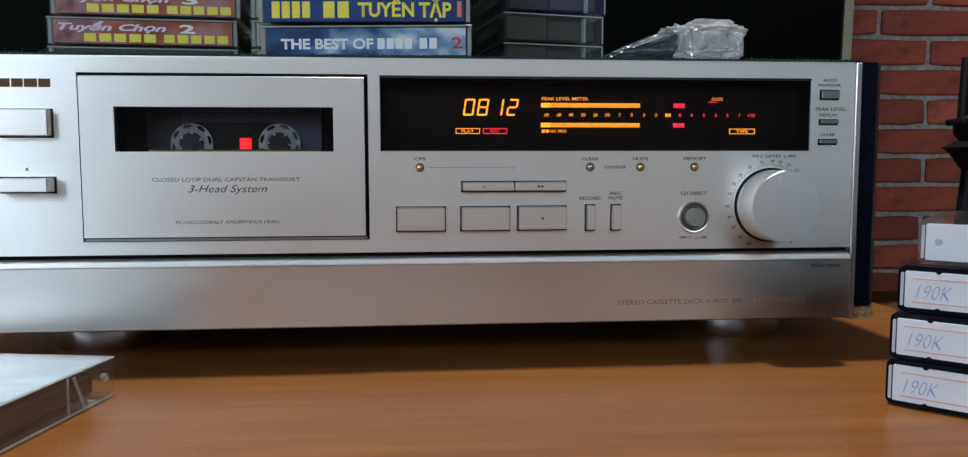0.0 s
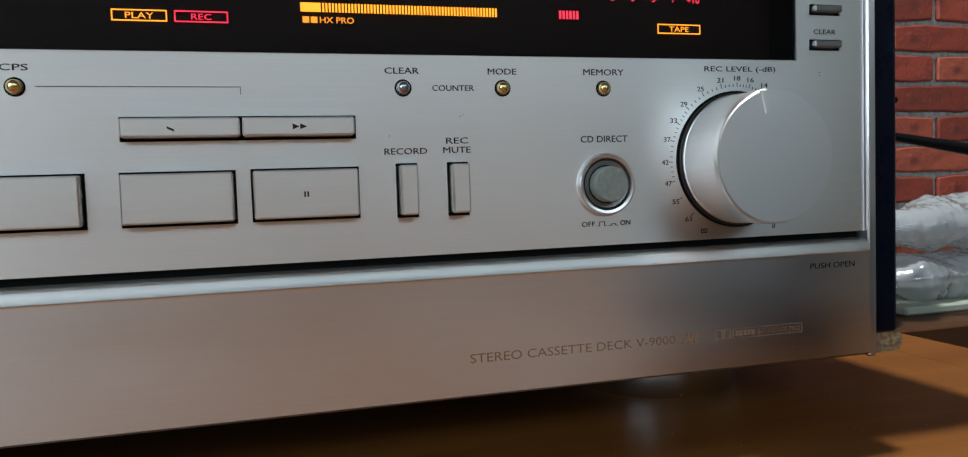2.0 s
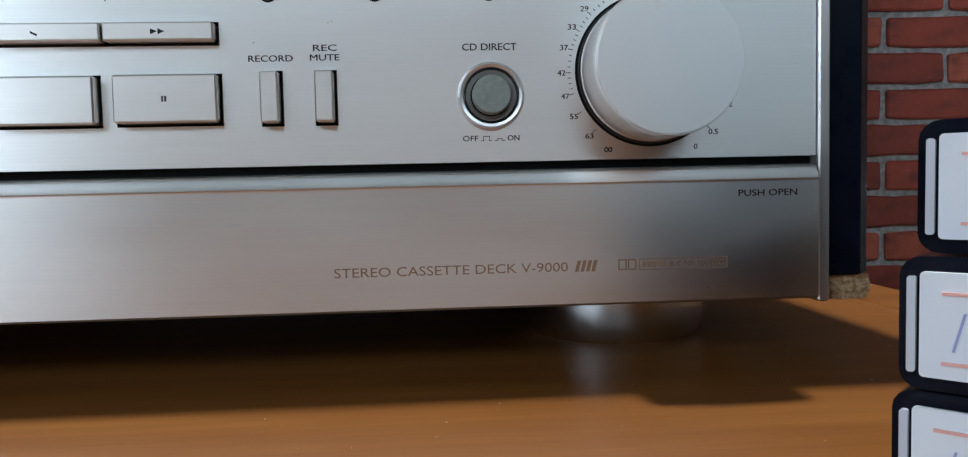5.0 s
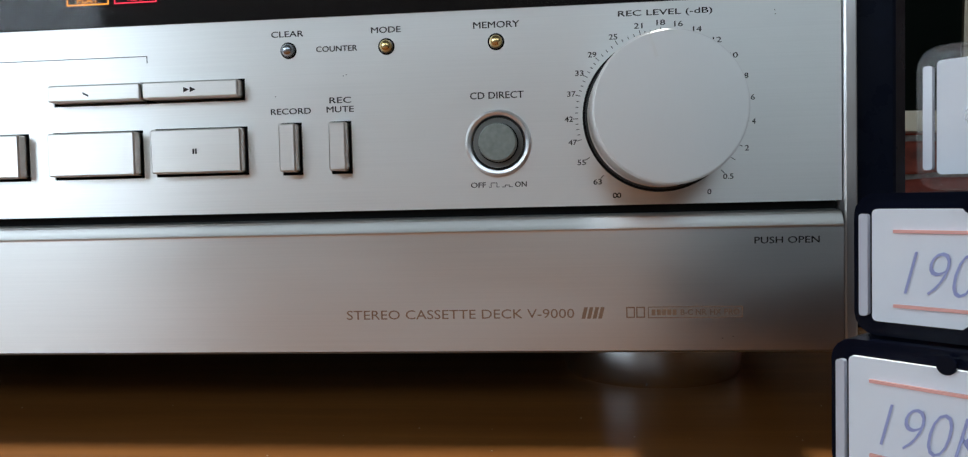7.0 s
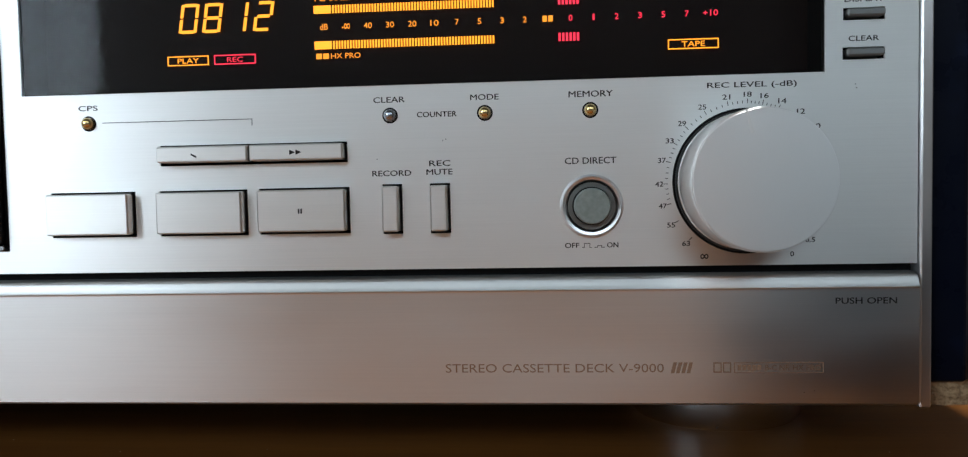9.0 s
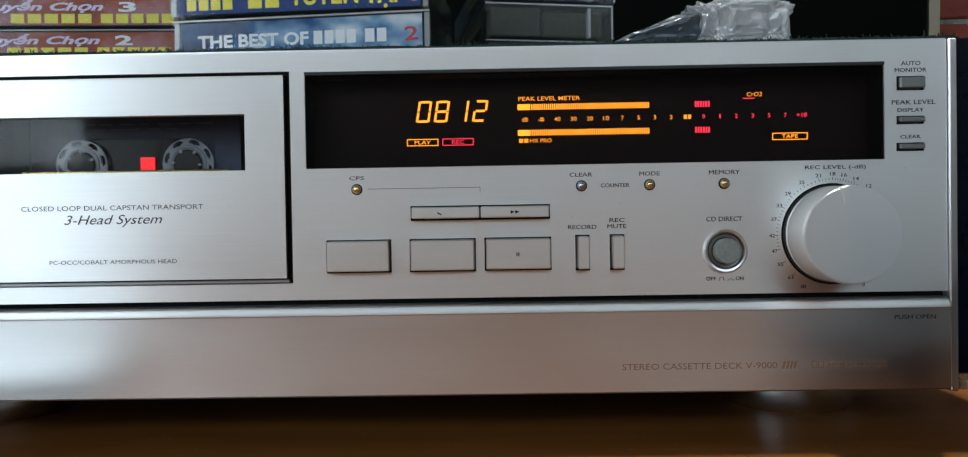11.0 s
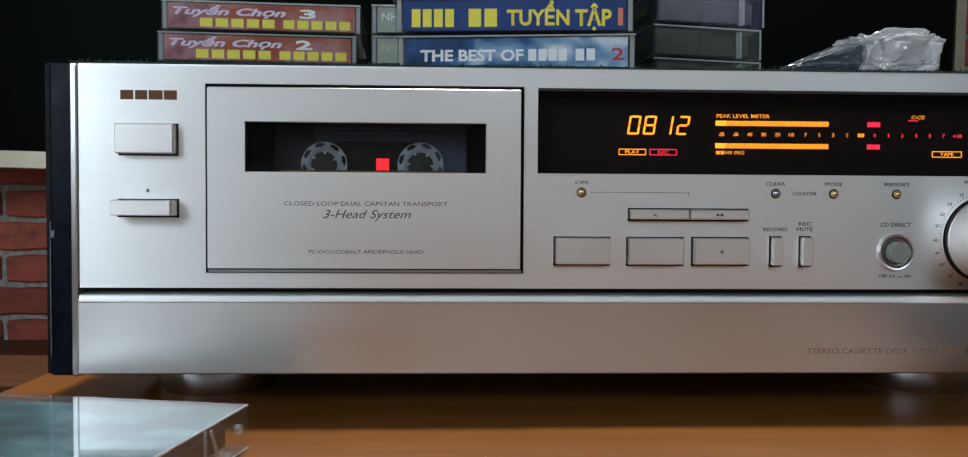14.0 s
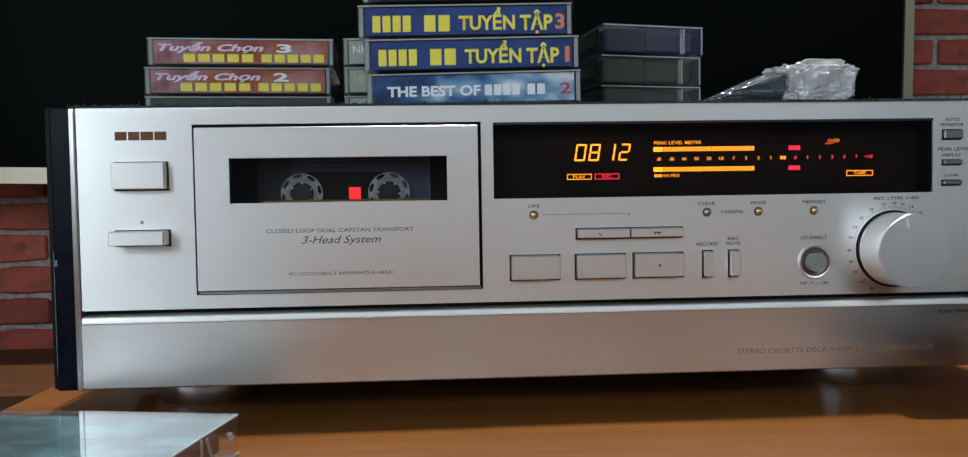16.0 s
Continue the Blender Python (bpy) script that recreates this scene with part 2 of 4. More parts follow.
BUBBLE = clear_plastic("bubble_wrap_film", (0.50, 0.55, 0.58), 0.16, 0.62)
BLACK_CASE = material("black_case_plastic", (0.003, 0.004, 0.010), 0.12, Specular_IOR_Level=0.05)
CARD_WHITE = material("white_card", (0.70, 0.72, 0.78), 0.6, Specular_IOR_Level=0.12)
feed(CARD_WHITE, mixed(CARD_WHITE, remap(CARD_WHITE, noise_of(CARD_WHITE, 60), 0, 1), (0.76, 0.81, 0.90), (0.84, 0.88, 0.94)), "Base Color")
CARD_GREY = material("olive_grey_card", (0.050, 0.055, 0.038), 0.6, Specular_IOR_Level=0.12)
CARD_SAGE = material("sage_card", (0.40, 0.44, 0.37), 0.6, Specular_IOR_Level=0.12)
CARD_BLUE = material("royal_blue_card", (0.016, 0.045, 0.17), 0.45, Specular_IOR_Level=0.12)
feed(CARD_BLUE, mixed(CARD_BLUE, remap(CARD_BLUE, noise_of(CARD_BLUE, 40), 0, 1), (0.010, 0.036, 0.16), (0.024, 0.070, 0.25)), "Base Color")
CARD_RED = material("brick_red_card", (0.33, 0.09, 0.06), 0.45, Specular_IOR_Level=0.12)
feed(CARD_RED, ramp(CARD_RED, noise_of(CARD_RED, 28, (1, 1, 1)), ((0.35, (0.15, 0.025, 0.03)), (0.48, (0.48, 0.22, 0.24)), (0.57, (0.42, 0.10, 0.045)), (0.72, (0.28, 0.045, 0.02)))), "Base Color")
CARD_SKY = material("blue_white_sky_card", (0.4, 0.5, 0.7), 0.45, Specular_IOR_Level=0.12)
tcx, sep, addn = (CARD_SKY.node_tree.nodes.new(k) for k in ("ShaderNodeTexCoord", "ShaderNodeSeparateXYZ", "ShaderNodeMath"))
CARD_SKY.node_tree.links.new(tcx.outputs["Object"], sep.inputs[0])
addn.operation, addn.inputs[1].default_value = "MULTIPLY_ADD", 3.2
CARD_SKY.node_tree.links.new(sep.outputs[0], addn.inputs[0])
CARD_SKY.node_tree.links.new(noise_of(CARD_SKY, 45, (1, 1, 1.4), 3), addn.inputs[2])
feed(CARD_SKY, ramp(CARD_SKY, addn.outputs[0], ((0.42, (0.006, 0.024, 0.085)), (0.64, (0.025, 0.10, 0.26)), (0.78, (0.22, 0.37, 0.55)), (0.90, (0.70, 0.75, 0.80)))), "Base Color")
CARD_TEAL = material("dark_teal_card", (0.02, 0.07, 0.09), 0.35, Specular_IOR_Level=0.5)
feed(CARD_TEAL, ramp(CARD_TEAL, noise_of(CARD_TEAL, 45, (1, 2, 1), 4), ((0.33, (0.015, 0.045, 0.055)), (0.52, (0.045, 0.14, 0.17)), (0.70, (0.16, 0.33, 0.38)))), "Base Color")
CARD_INK = material("blue_black_card", (0.012, 0.028, 0.036), 0.5, Specular_IOR_Level=0.2)
CARD_PALE = material("pale_blue_card", (0.5, 0.6, 0.8), 0.5, Specular_IOR_Level=0.2)
feed(CARD_PALE, ramp(CARD_PALE, noise_of(CARD_PALE, 50, (1, 1, 2), 4), ((0.36, (0.20, 0.32, 0.62)), (0.52, (0.55, 0.66, 0.84)), (0.66, (0.86, 0.89, 0.94)))), "Base Color")
INK_YELLOW = material("yellow_print", (0.92, 0.80, 0.06), 0.5)
INK_WHITE = material("white_print", (0.90, 0.91, 0.93), 0.5)
INK_ORANGE = material("orange_print", (0.75, 0.22, 0.09), 0.5)
INK_RED = material("red_print", (0.55, 0.03, 0.06), 0.5)
INK_LILAC = material("lilac_print", (0.80, 0.66, 0.84), 0.5)
INK_PEN = material("blue_ballpoint", (0.32, 0.36, 0.64), 0.6)
INK_LINE = material("pale_red_rule", (0.80, 0.42, 0.38), 0.6)
TAPE_SHELL = material("smoky_cassette_shell", (0.018, 0.021, 0.030), 0.28)
TAPE_LABEL = material("dark_blue_cassette_label", (0.045, 0.055, 0.105), 0.5)
TAPE_PACK = material("tape_pack", (0.010, 0.008, 0.008), 0.25)
HUB_WHITE = material("pale_hub_plastic", (0.50, 0.53, 0.58), 0.35)
HUB = clear_plastic("clear_hub", (0.66, 0.70, 0.76), 0.12, 0.50)


# ---------------------------------------------------------------- mesh helpers
def finish(name, bm, mat, parent=None, label="", smooth=False):
    me = bpy.data.meshes.new(name)
    bm.to_mesh(me)
    bm.free()
    me.materials.append(mat)
    if smooth:
        me.polygons.foreach_set("use_smooth", [True] * len(me.polygons))
        me.set_sharp_from_angle(angle=radians(40))
    ob = new(name, me)
    ob.parent = parent
    if label:
        ob["label"] = label
    return ob


def part(name, bm, mat, parent, label="", smooth=False):
    return finish(name, bm, mat, parent, label, smooth)


def add_box(bm, x0, x1, y0, y1, z0, z1, bevel=0.0, segments=1):
    made = bmesh.ops.create_cube(bm, size=1.0)["verts"]
    for v in made:
        v.co = ((x0 + x1) / 2 + v.co.x * (x1 - x0), (y0 + y1) / 2 + v.co.y * (y1 - y0), (z0 + z1) / 2 + v.co.z * (z1 - z0))
    if bevel:
        edges = list({e for v in made for e in v.link_edges})
        bmesh.ops.bevel(bm, geom=edges, offset=bevel, segments=segments, affect="EDGES", profile=0.5)
    return bm


def box(*a, **k):
    return add_box(bmesh.new(), *a, **k)


def lathe(profile, steps=48, axis="y", centre=(0, 0, 0), closed=False):
    """Turns (radius, along) points round an axis. With axis y, along grows away from the viewer."""
    bm = bmesh.new()
    rings = []
    for r, h in profile:
        ring = []
        for i in range(steps):
            a = 2 * math.pi * i / steps
            c, s = r * math.cos(a), r * math.sin(a)
            p = (c, h, s) if axis == "y" else (c, s, h) if axis == "z" else (h, c, s)
            ring.append(bm.verts.new(Vector(p) + Vector(centre)))
        rings.append(ring)
    for a, b in zip(rings, rings[1:]):
        for i in range(steps):
            bm.faces.new((a[i], a[(i + 1) % steps], b[(i + 1) % steps], b[i]))
    if closed:
        for i in range(steps):
            bm.faces.new((rings[-1][i], rings[-1][(i + 1) % steps], rings[0][(i + 1) % steps], rings[0][i]))
    else:
        for ring in (rings[0], rings[-1]):
            bm.faces.new(ring)
    bmesh.ops.recalc_face_normals(bm, faces=bm.faces)
    return bm


def plate(x0, x1, z0, z1, y0, y1, holes):
    """An upright plate, its front at y0, with rectangular holes (x0, x1, z0, z1) cut through it."""
    bm = bmesh.new()
    xs = sorted({x0, x1, *(v for h in holes for v in h[:2])})
    zs = sorted({z0, z1, *(v for h in holes for v in h[2:])})
    grid = {}

    def vert(i, j, k):
        if (i, j, k) not in grid:
            grid[i, j, k] = bm.verts.new((xs[i], (y0, y1)[k], zs[j]))
        return grid[i, j, k]

    def solid(i, j):
        if not (0 <= i < len(xs) - 1 and 0 <= j < len(zs) - 1):
            return False
        cx, cz = (xs[i] + xs[i + 1]) / 2, (zs[j] + zs[j + 1]) / 2
        return not any(h[0] < cx < h[1] and h[2] < cz < h[3] for h in holes)

    for i in range(len(xs) - 1):
        for j in range(len(zs) - 1):
            if not solid(i, j):
                continue
            for k in (0, 1):
                bm.faces.new([vert(i, j, k), vert(i + 1, j, k), vert(i + 1, j + 1, k), vert(i, j + 1, k)])
            for di, dj, (p, q) in ((-1, 0, ((i, j), (i, j + 1))), (1, 0, ((i + 1, j), (i + 1, j + 1))), (0, -1, ((i, j), (i + 1, j))), (0, 1, ((i, j + 1), (i + 1, j + 1)))):
                if not solid(i + di, j + dj):
                    bm.faces.new([vert(*p, 0), vert(*q, 0), vert(*q, 1), vert(*p, 1)])
    bmesh.ops.recalc_face_normals(bm, faces=bm.faces)
    return bm


def text_bm(body, x0, x1, z0, z1, y, shear=0.0, bold=0.0):
    """Lettering that fills the upright rectangle x0..x1, z0..z1 at depth y, facing -y, as a thin raised mesh."""
    curve = bpy.data.curves.new("lettering", "FONT")
    curve.body, curve.shear, curve.offset, curve.resolution_u = body, shear, bold, 3
    curve.align_x = "CENTER"
    ob = new("lettering", curve)
    bpy.context.view_layer.update()
    me = bpy.data.meshes.new_from_object(ob.evaluated_get(bpy.context.evaluated_depsgraph_get()))
    bpy.data.objects.remove(ob)
    bpy.data.curves.remove(curve)
    bm = bmesh.new()
    bm.from_mesh(me)
    bpy.data.meshes.remove(me)
    ax, bx = min(v.co.x for v in bm.verts), max(v.co.x for v in bm.verts)
    az, bz = min(v.co.y for v in bm.verts), max(v.co.y for v in bm.verts)
    for v in bm.verts:
        v.co = (x0 + (v.co.x - ax) / (bx - ax) * (x1 - x0), y, z0 + (v.co.y - az) / (bz - az) * (z1 - z0))
    up = bm.faces[:]
    if up and sum(f.normal.y for f in up) > 0:
        bmesh.ops.reverse_faces(bm, faces=up)
    return bm


def bars(boxes, y0, y1):
    bm = bmesh.new()
    for x0, x1, z0, z1 in boxes:
        add_box(bm, x0, x1, y0, y1, z0, z1)
    return bm


def empty(name, at=(0, 0, 0), turn=0.0):
    ob = new(name)
    ob.empty_display_size = 0.01
    ob.location, ob.rotation_euler = at, (0, 0, radians(turn))
    return ob


# ---------------------------------------------------------------- the room
def structure(name, bm, mat, label, category):
    return tagged(finish(name, bm, mat), label, category, kind="structure")


structure("floor", box(WEST - 0.1, EAST + 0.1, SOUTH - 0.1, NORTH + 0.1, FLOOR - 0.1, FLOOR), FLOOR_TILE, "dull brown tiled floor under the furniture", "floor")
lid = plate(WEST - 0.1, EAST + 0.1, SOUTH - 0.1, NORTH + 0.1, ROOF, ROOF + 0.1, [(TOP_X - TOP_W / 2, TOP_X + TOP_W / 2, TOP_Y - TOP_D / 2, TOP_Y + TOP_D / 2)])
for v in lid.verts:
    v.co = (v.co.x, v.co.z, v.co.y)
bmesh.ops.recalc_face_normals(lid, faces=lid.faces)
structure("ceiling", lid, PLASTER, "plain dim painted ceiling with a hole for an unseen downlight", "ceiling")
wall_north = structure("wall_north", box(WEST - 0.1, EAST + 0.1, NORTH, NORTH + 0.1, FLOOR, ROOF), MORTAR, "red brick wall with pale mortar joints behind the television", "wall")
structure("wall_east", box(EAST, EAST + 0.1, SOUTH, NORTH, FLOOR, ROOF), PLASTER, "plain pale plastered side wall", "wall")


def wall_with_window(name, along_x, a, b, at, out, hole, label):
    """A wall from a to b with openings (from, to, low, high) cut through its thickness."""
    bm = plate(a, b, FLOOR, ROOF, 0, 0.12, hole)
    m = pose(0, at - (0.12 if out < 0 else 0), 0) if along_x else pose(at - (0.12 if out < 0 else 0), 0, 0, 0, 0, 90) @ Matrix.Scale(-1, 4, (0, 1, 0))
    bm.transform(m)
    bmesh.ops.recalc_face_normals(bm, faces=bm.faces)
    return structure(name, bm, PLASTER, label, "wall")


wall_with_window("wall_west", False, SOUTH - 0.1, NORTH + 0.1, WEST, -1, [(WIN_A, WIN_B, WIN_LO, WIN_HI)], "plain pale side wall with a bright window")
wall_with_window("wall_south", True, WEST, EAST, SOUTH, -1, [(WIN2_A, WIN2_B, WIN2_LO, WIN2_HI), (WIN3_A, WIN3_B, WIN3_LO, WIN3_HI)], "plain dim unseen rear wall with two added windows")

# unseen wall, added to keep window light off the left bricks
structure("wall_nook", box(-1.08, -0.98, -0.72, NORTH, FLOOR, ROOF), PLASTER, "plain unseen wall added to shade the bricks on the left", "wall")

# ---------------------------------------------------------------- table and cabinet
T_X0, T_X1, T_Y0, T_Y1 = -0.040, 0.545, -0.42, 0.42
table = tagged(empty("wooden_table", (0, 0, FLOOR)), "varnished orange-brown wooden table with narrow edge boards", "table")
UP = -FLOOR
part("tabletop", box(-0.0118, 0.5152, T_Y0, T_Y1, UP - 0.03, UP, bevel=0.0006), WOOD, table)
part("edge_board", box(T_X0, -0.0130, T_Y0, T_Y1, UP - 0.03, UP - 0.0003, bevel=0.001), WOOD, table)
part("edge_board", box(0.5165, T_X1, T_Y0, T_Y1, UP - 0.03, UP - 0.0003, bevel=0.001), WOOD, table)
# near-black strip below the seams between the boards
part("tongue", box(-0.0132, 0.5167, T_Y0 + 0.01, T_Y1 - 0.01, UP - 0.024, UP - 0.006), GAP, table)
for lx in (T_X0 + 0.02, T_X1 - 0.06):
    for ly in (T_Y0 + 0.02, T_Y1 - 0.06):
        part("leg", box(lx, lx + 0.04, ly, ly + 0.04, 0, UP - 0.03, bevel=0.002), WOOD, table)

dust = bmesh.new()
rng = random.Random(21)
for k in range(110):
    x, y, r = rng.uniform(0.10, 0.52), rng.uniform(-0.16, 0.02), rng.uniform(0.00006, 0.00018)
    add_box(dust, x, x + r * rng.uniform(1, 3), y, y + r * rng.uniform(1, 2), UP, UP + 0.00012)
specks = part("dust", dust, material("pale_dust", (0.40, 0.35, 0.29), 0.9), table, "pale dust specks")
specks["kind"] = "stuff"

cabinet = tagged(empty("low_cabinet", (0, 0, FLOOR)), "dark brown wooden low cabinet against the brick wall", "cabinet")
CAB = 0.43
part("top", box(-0.9, 1.6, 0.44, NORTH - 0.004, CAB - 0.03, CAB, bevel=0.002), WOOD_CAB, cabinet)
part("body", box(-0.88, 1.58, 0.46, NORTH - 0.006, 0, CAB - 0.03, bevel=0.002), WOOD_CAB, cabinet)

# ---------------------------------------------------------------- television
tv = tagged(empty("television", (0.768, 0.56, 0.107)), "large black flat television with thin champagne-coloured bezel", "television")
tv.rotation_euler = (0, radians(1.2), 0)
TW, TH = 1.24, 0.72
part("screen", box(-TW + 0.010, -0.010, 0.004, 0.016, 0.012, TH - 0.010), SCREEN, tv, "dark switched-off screen")
frame_bm = plate(-TW, 0, 0, TH, 0, 0.03, [(-TW + 0.012, -0.012, 0.019, TH - 0.012)])
part("bezel", frame_bm, BEZEL, tv, "thin champagne metal bezel")
part("back_cover", box(-TW + 0.02, -0.02, 0.0305, 0.07, 0.02, TH - 0.02, bevel=0.006), BLACK, tv)
part("wall_bracket", box(-0.85, -0.40, 0.0705, 0.134, 0.20, 0.50, bevel=0.003), BLACK, tv)

# ---------------------------------------------------------------- cassette deck
deck = tagged(empty("cassette_deck"), "silver stereo cassette deck with brushed aluminium front, playing", "cassette deck")
PX0, PX1, PZ0, PZ1 = 0.0175, 0.4470, 0.0537, 0.1465
DOOR = (0.0697, 0.2035, 0.0600, 0.1393)
DISPLAY = (0.2092, 0.4240, 0.1028, 0.1388)
BTN = {
    "power_button": (0.0338, 0.0587, 0.1090, 0.1225, -0.0050), "eject_button": (0.0333, 0.0589, 0.0832, 0.0910, -0.0085),
    "rewind_button": (0.2480, 0.2737, 0.0827, 0.0883, -0.0034), "forward_button": (0.2742, 0.3001, 0.0827, 0.0883, -0.0034),
    "play_button": (0.2162, 0.2406, 0.0635, 0.0760, -0.0036), "stop_button": (0.2474, 0.2722, 0.0635, 0.0760, -0.0036),
    "pause_button": (0.2754, 0.3004, 0.0636, 0.0761, -0.0036), "record_button": (0.3093, 0.3147, 0.0632, 0.0766, -0.0040),
    "mute_button": (0.3221, 0.3276, 0.0632, 0.0766, -0.0040),
    "monitor_button": (0.4287, 0.4389, 0.1281, 0.1334, -0.0020), "display_button": (0.4286, 0.4388, 0.1156, 0.1187, -0.0020),
    "clear_button": (0.4285, 0.4387, 0.1057, 0.1088, -0.0020),
}
slots = [b[:4] for n, b in BTN.items() if n not in ("rewind_button", "forward_button")] + [(0.2480, 0.3001, 0.0827, 0.0883)]
shell = box(0.0182, 0.4465, 0.0505, 0.300, 0.0185, 0.1455)
add_box(shell, 0.0182, 0.4465, 0.0062, 0.0505, 0.1440, 0.1455)
add_box(shell, 0.0182, 0.4465, 0.0062, 0.0505, 0.0185, 0.0200)
add_box(shell, 0.0182, 0.0197, 0.0062, 0.0505, 0.0200, 0.1440)
add_box(shell, 0.4450, 0.4465, 0.0062, 0.0505, 0.0200, 0.1440)
part("chassis", shell, BLACK, deck, "black metal chassis")
part("sub_panel", plate(0.0180, 0.4467, 0.0187, 0.1455, 0.0046, 0.0060, [(0.0830, 0.1910, 0.0990, 0.1270), DISPLAY]), GAP, deck)
# the slots and the door recess end on a black sub-panel
front = part("front_panel", plate(PX0, PX1, PZ0, PZ1, 0.0, 0.0040, [DOOR, DISPLAY] + slots), ALUMINIUM, deck, "brushed champagne-silver aluminium panel")
part("panel_top_edge", box(PX0, PX1, 0.0002, 0.0044, PZ1, PZ1 + 0.0006), TRIM, deck)
for x0, x1 in ((0.0147, 0.0172), (0.4473, 0.4502)):
    part("side_trim", box(x0, x1, -0.0012, 0.006, 0.0165, 0.1468, bevel=0.0004), TRIM, deck, "bright aluminium edge strip")


def side_panel(x0, x1, chip):
    """Lacquered side board with chamfered front edges."""
    bm = bmesh.new()
    c = 0.0045
    out_left = x0 < 0.2
    ring = [(x0, c + 0.002), (x0 + c, 0.002), (x1, 0.002), (x1, 0.305), (x0, 0.305)] if out_left else [(x0, 0.002), (x1 - c, 0.002), (x1, c + 0.002), (x1, 0.305), (x0, 0.305)]
    lo, hi = 0.0163 + (0.0062 if chip else 0), 0.1476
    a = [bm.verts.new((x, y, lo if not (chip and y > 0.1) else lo - 0.005)) for x, y in ring]
    b = [bm.verts.new((x, y, hi)) for x, y in ring]
    bm.faces.new(a)
    bm.faces.new(b)
    for i in range(5):
        bm.faces.new((a[i], a[(i + 1) % 5], b[(i + 1) % 5], b[i]))
    bmesh.ops.recalc_face_normals(bm, faces=bm.faces)
    bmesh.ops.bevel(bm, geom=bm.edges[:], offset=0.0005, segments=1, affect="EDGES")
    return bm


part("side_panel", side_panel(0.0005, 0.0145, False), SIDE, deck, "navy-black lacquered side board, scuffed")
right_side = part("side_panel", side_panel(0.4504, 0.4645, True), SIDE, deck, "navy-black lacquered side board, chipped at the foot")
chip = bmesh.new()
add_box(chip, 0.4508, 0.4632, 0.0035, 0.05, 0.0160, 0.0226)
bmesh.ops.subdivide_edges(chip, edges=chip.edges[:], cuts=4, use_grid_fill=True)
for v in chip.verts:
    if v.co.z < 0.022:
        v.co += noise.noise_vector(v.co * 400) * 0.0011
part("chipped_edge", chip, CHIP, right_side, "bare beige chipboard")
# pale line: the chamfer's highlight put into colour, with wear and a chip
edge_line = bmesh.new()
for k in range(22):
    z = 0.024 + 0.0026 * k
    w = 0.00014 + 0.00016 * abs(math.sin(k * 2.3))
    add_box(edge_line, 0.0046, 0.0046 + w, 0.0016, 0.0022, z, z + 0.0026)
add_box(edge_line, 0.0046, 0.0062, 0.0017, 0.0022, 0.0745, 0.0775)
edge_line.verts.ensure_lookup_table()
part("worn_edge", edge_line, material("pale_glint_and_wear", (0.16, 0.17, 0.20), 0.5), deck, "pale painted highlight and wear along the lacquer edge")

# feet
for fx in (0.058, 0.4085):
    for fy in (0.058, 0.262):
        part("foot", lathe([(0.0265, 0.0), (0.0275, 0.0015), (0.0285, 0.010), (0.0285, 0.0186)], 56, "z", (fx, fy, 0)), FOOT, deck, "round satin metal foot", smooth=True)

# flap under the panel, with a rounded top edge
flap_bm = bmesh.new()
prof = [(0.004, 0.0176), (-0.0022, 0.0176), (-0.0028, 0.0182), (-0.0028, 0.0190), (-0.0028, 0.0474), (-0.0028, 0.0478), (-0.00295, 0.0480), (-0.0028, 0.0482), (-0.0024, 0.0494), (-0.0018, 0.0505)]
prof += [(-0.0018 + 0.0034 * (1 - math.cos(a)), 0.0505 + 0.0011 * math.sin(a)) for a in [radians(d) for d in (15, 30, 45, 60, 75, 90)]] + [(0.004, 0.0516)]
fa = [flap_bm.verts.new((0.0183, y, z)) for y, z in prof]
fb = [flap_bm.verts.new((0.4464, y, z)) for y, z in prof]
flap_bm.faces.new(fa)
flap_bm.faces.new(fb)
for i in range(len(prof)):
    flap_bm.faces.new((fa[i], fa[(i + 1) % len(prof)], fb[(i + 1) % len(prof)], fb[i]))
bmesh.ops.recalc_face_normals(flap_bm, faces=flap_bm.faces)
flap = part("flap", flap_bm, FLAP_ALU, deck, "hinged brushed aluminium flap", smooth=True)
# near-black strip for the shade in the gap above the flap
part("flap_gap", box(0.0180, 0.4468, 0.0030, 0.0044, 0.0500, 0.0536), GAP, deck)

# door with its window
door = part("cassette_door", plate(0.0713, 0.2018, 0.0622, 0.1370, -0.0026, 0.0018, [(0.0868, 0.1872, 0.1025, 0.1234)]), ALUMINIUM, deck, "aluminium cassette door with a long window")
part("door_lip", box(0.0713, 0.2018, -0.0022, 0.0018, 0.1371, 0.1376, bevel=0.0002), ALUMINIUM, door)
part("hinge_lip", box(0.0711, 0.2026, -0.0012, 0.0012, 0.0604, 0.0616, bevel=0.0002), GREY_BUTTON, deck)
# near-black liner puts the shade into the gap round the door
part("door_surround", plate(DOOR[0] + 0.0001, DOOR[1] - 0.0001, DOOR[2] + 0.0001, DOOR[3] - 0.0001, 0.0006, 0.0044, [(0.0709, 0.2022, 0.0618, 0.1379)]), GAP, deck, "near-black liner for the shade round the door")
pane = part("window_pane", box(0.0869, 0.1871, -0.0004, 0.0004, 0.1026, 0.1233), SMOKED, door, "smoked clear pane")
pane.visible_shadow = False

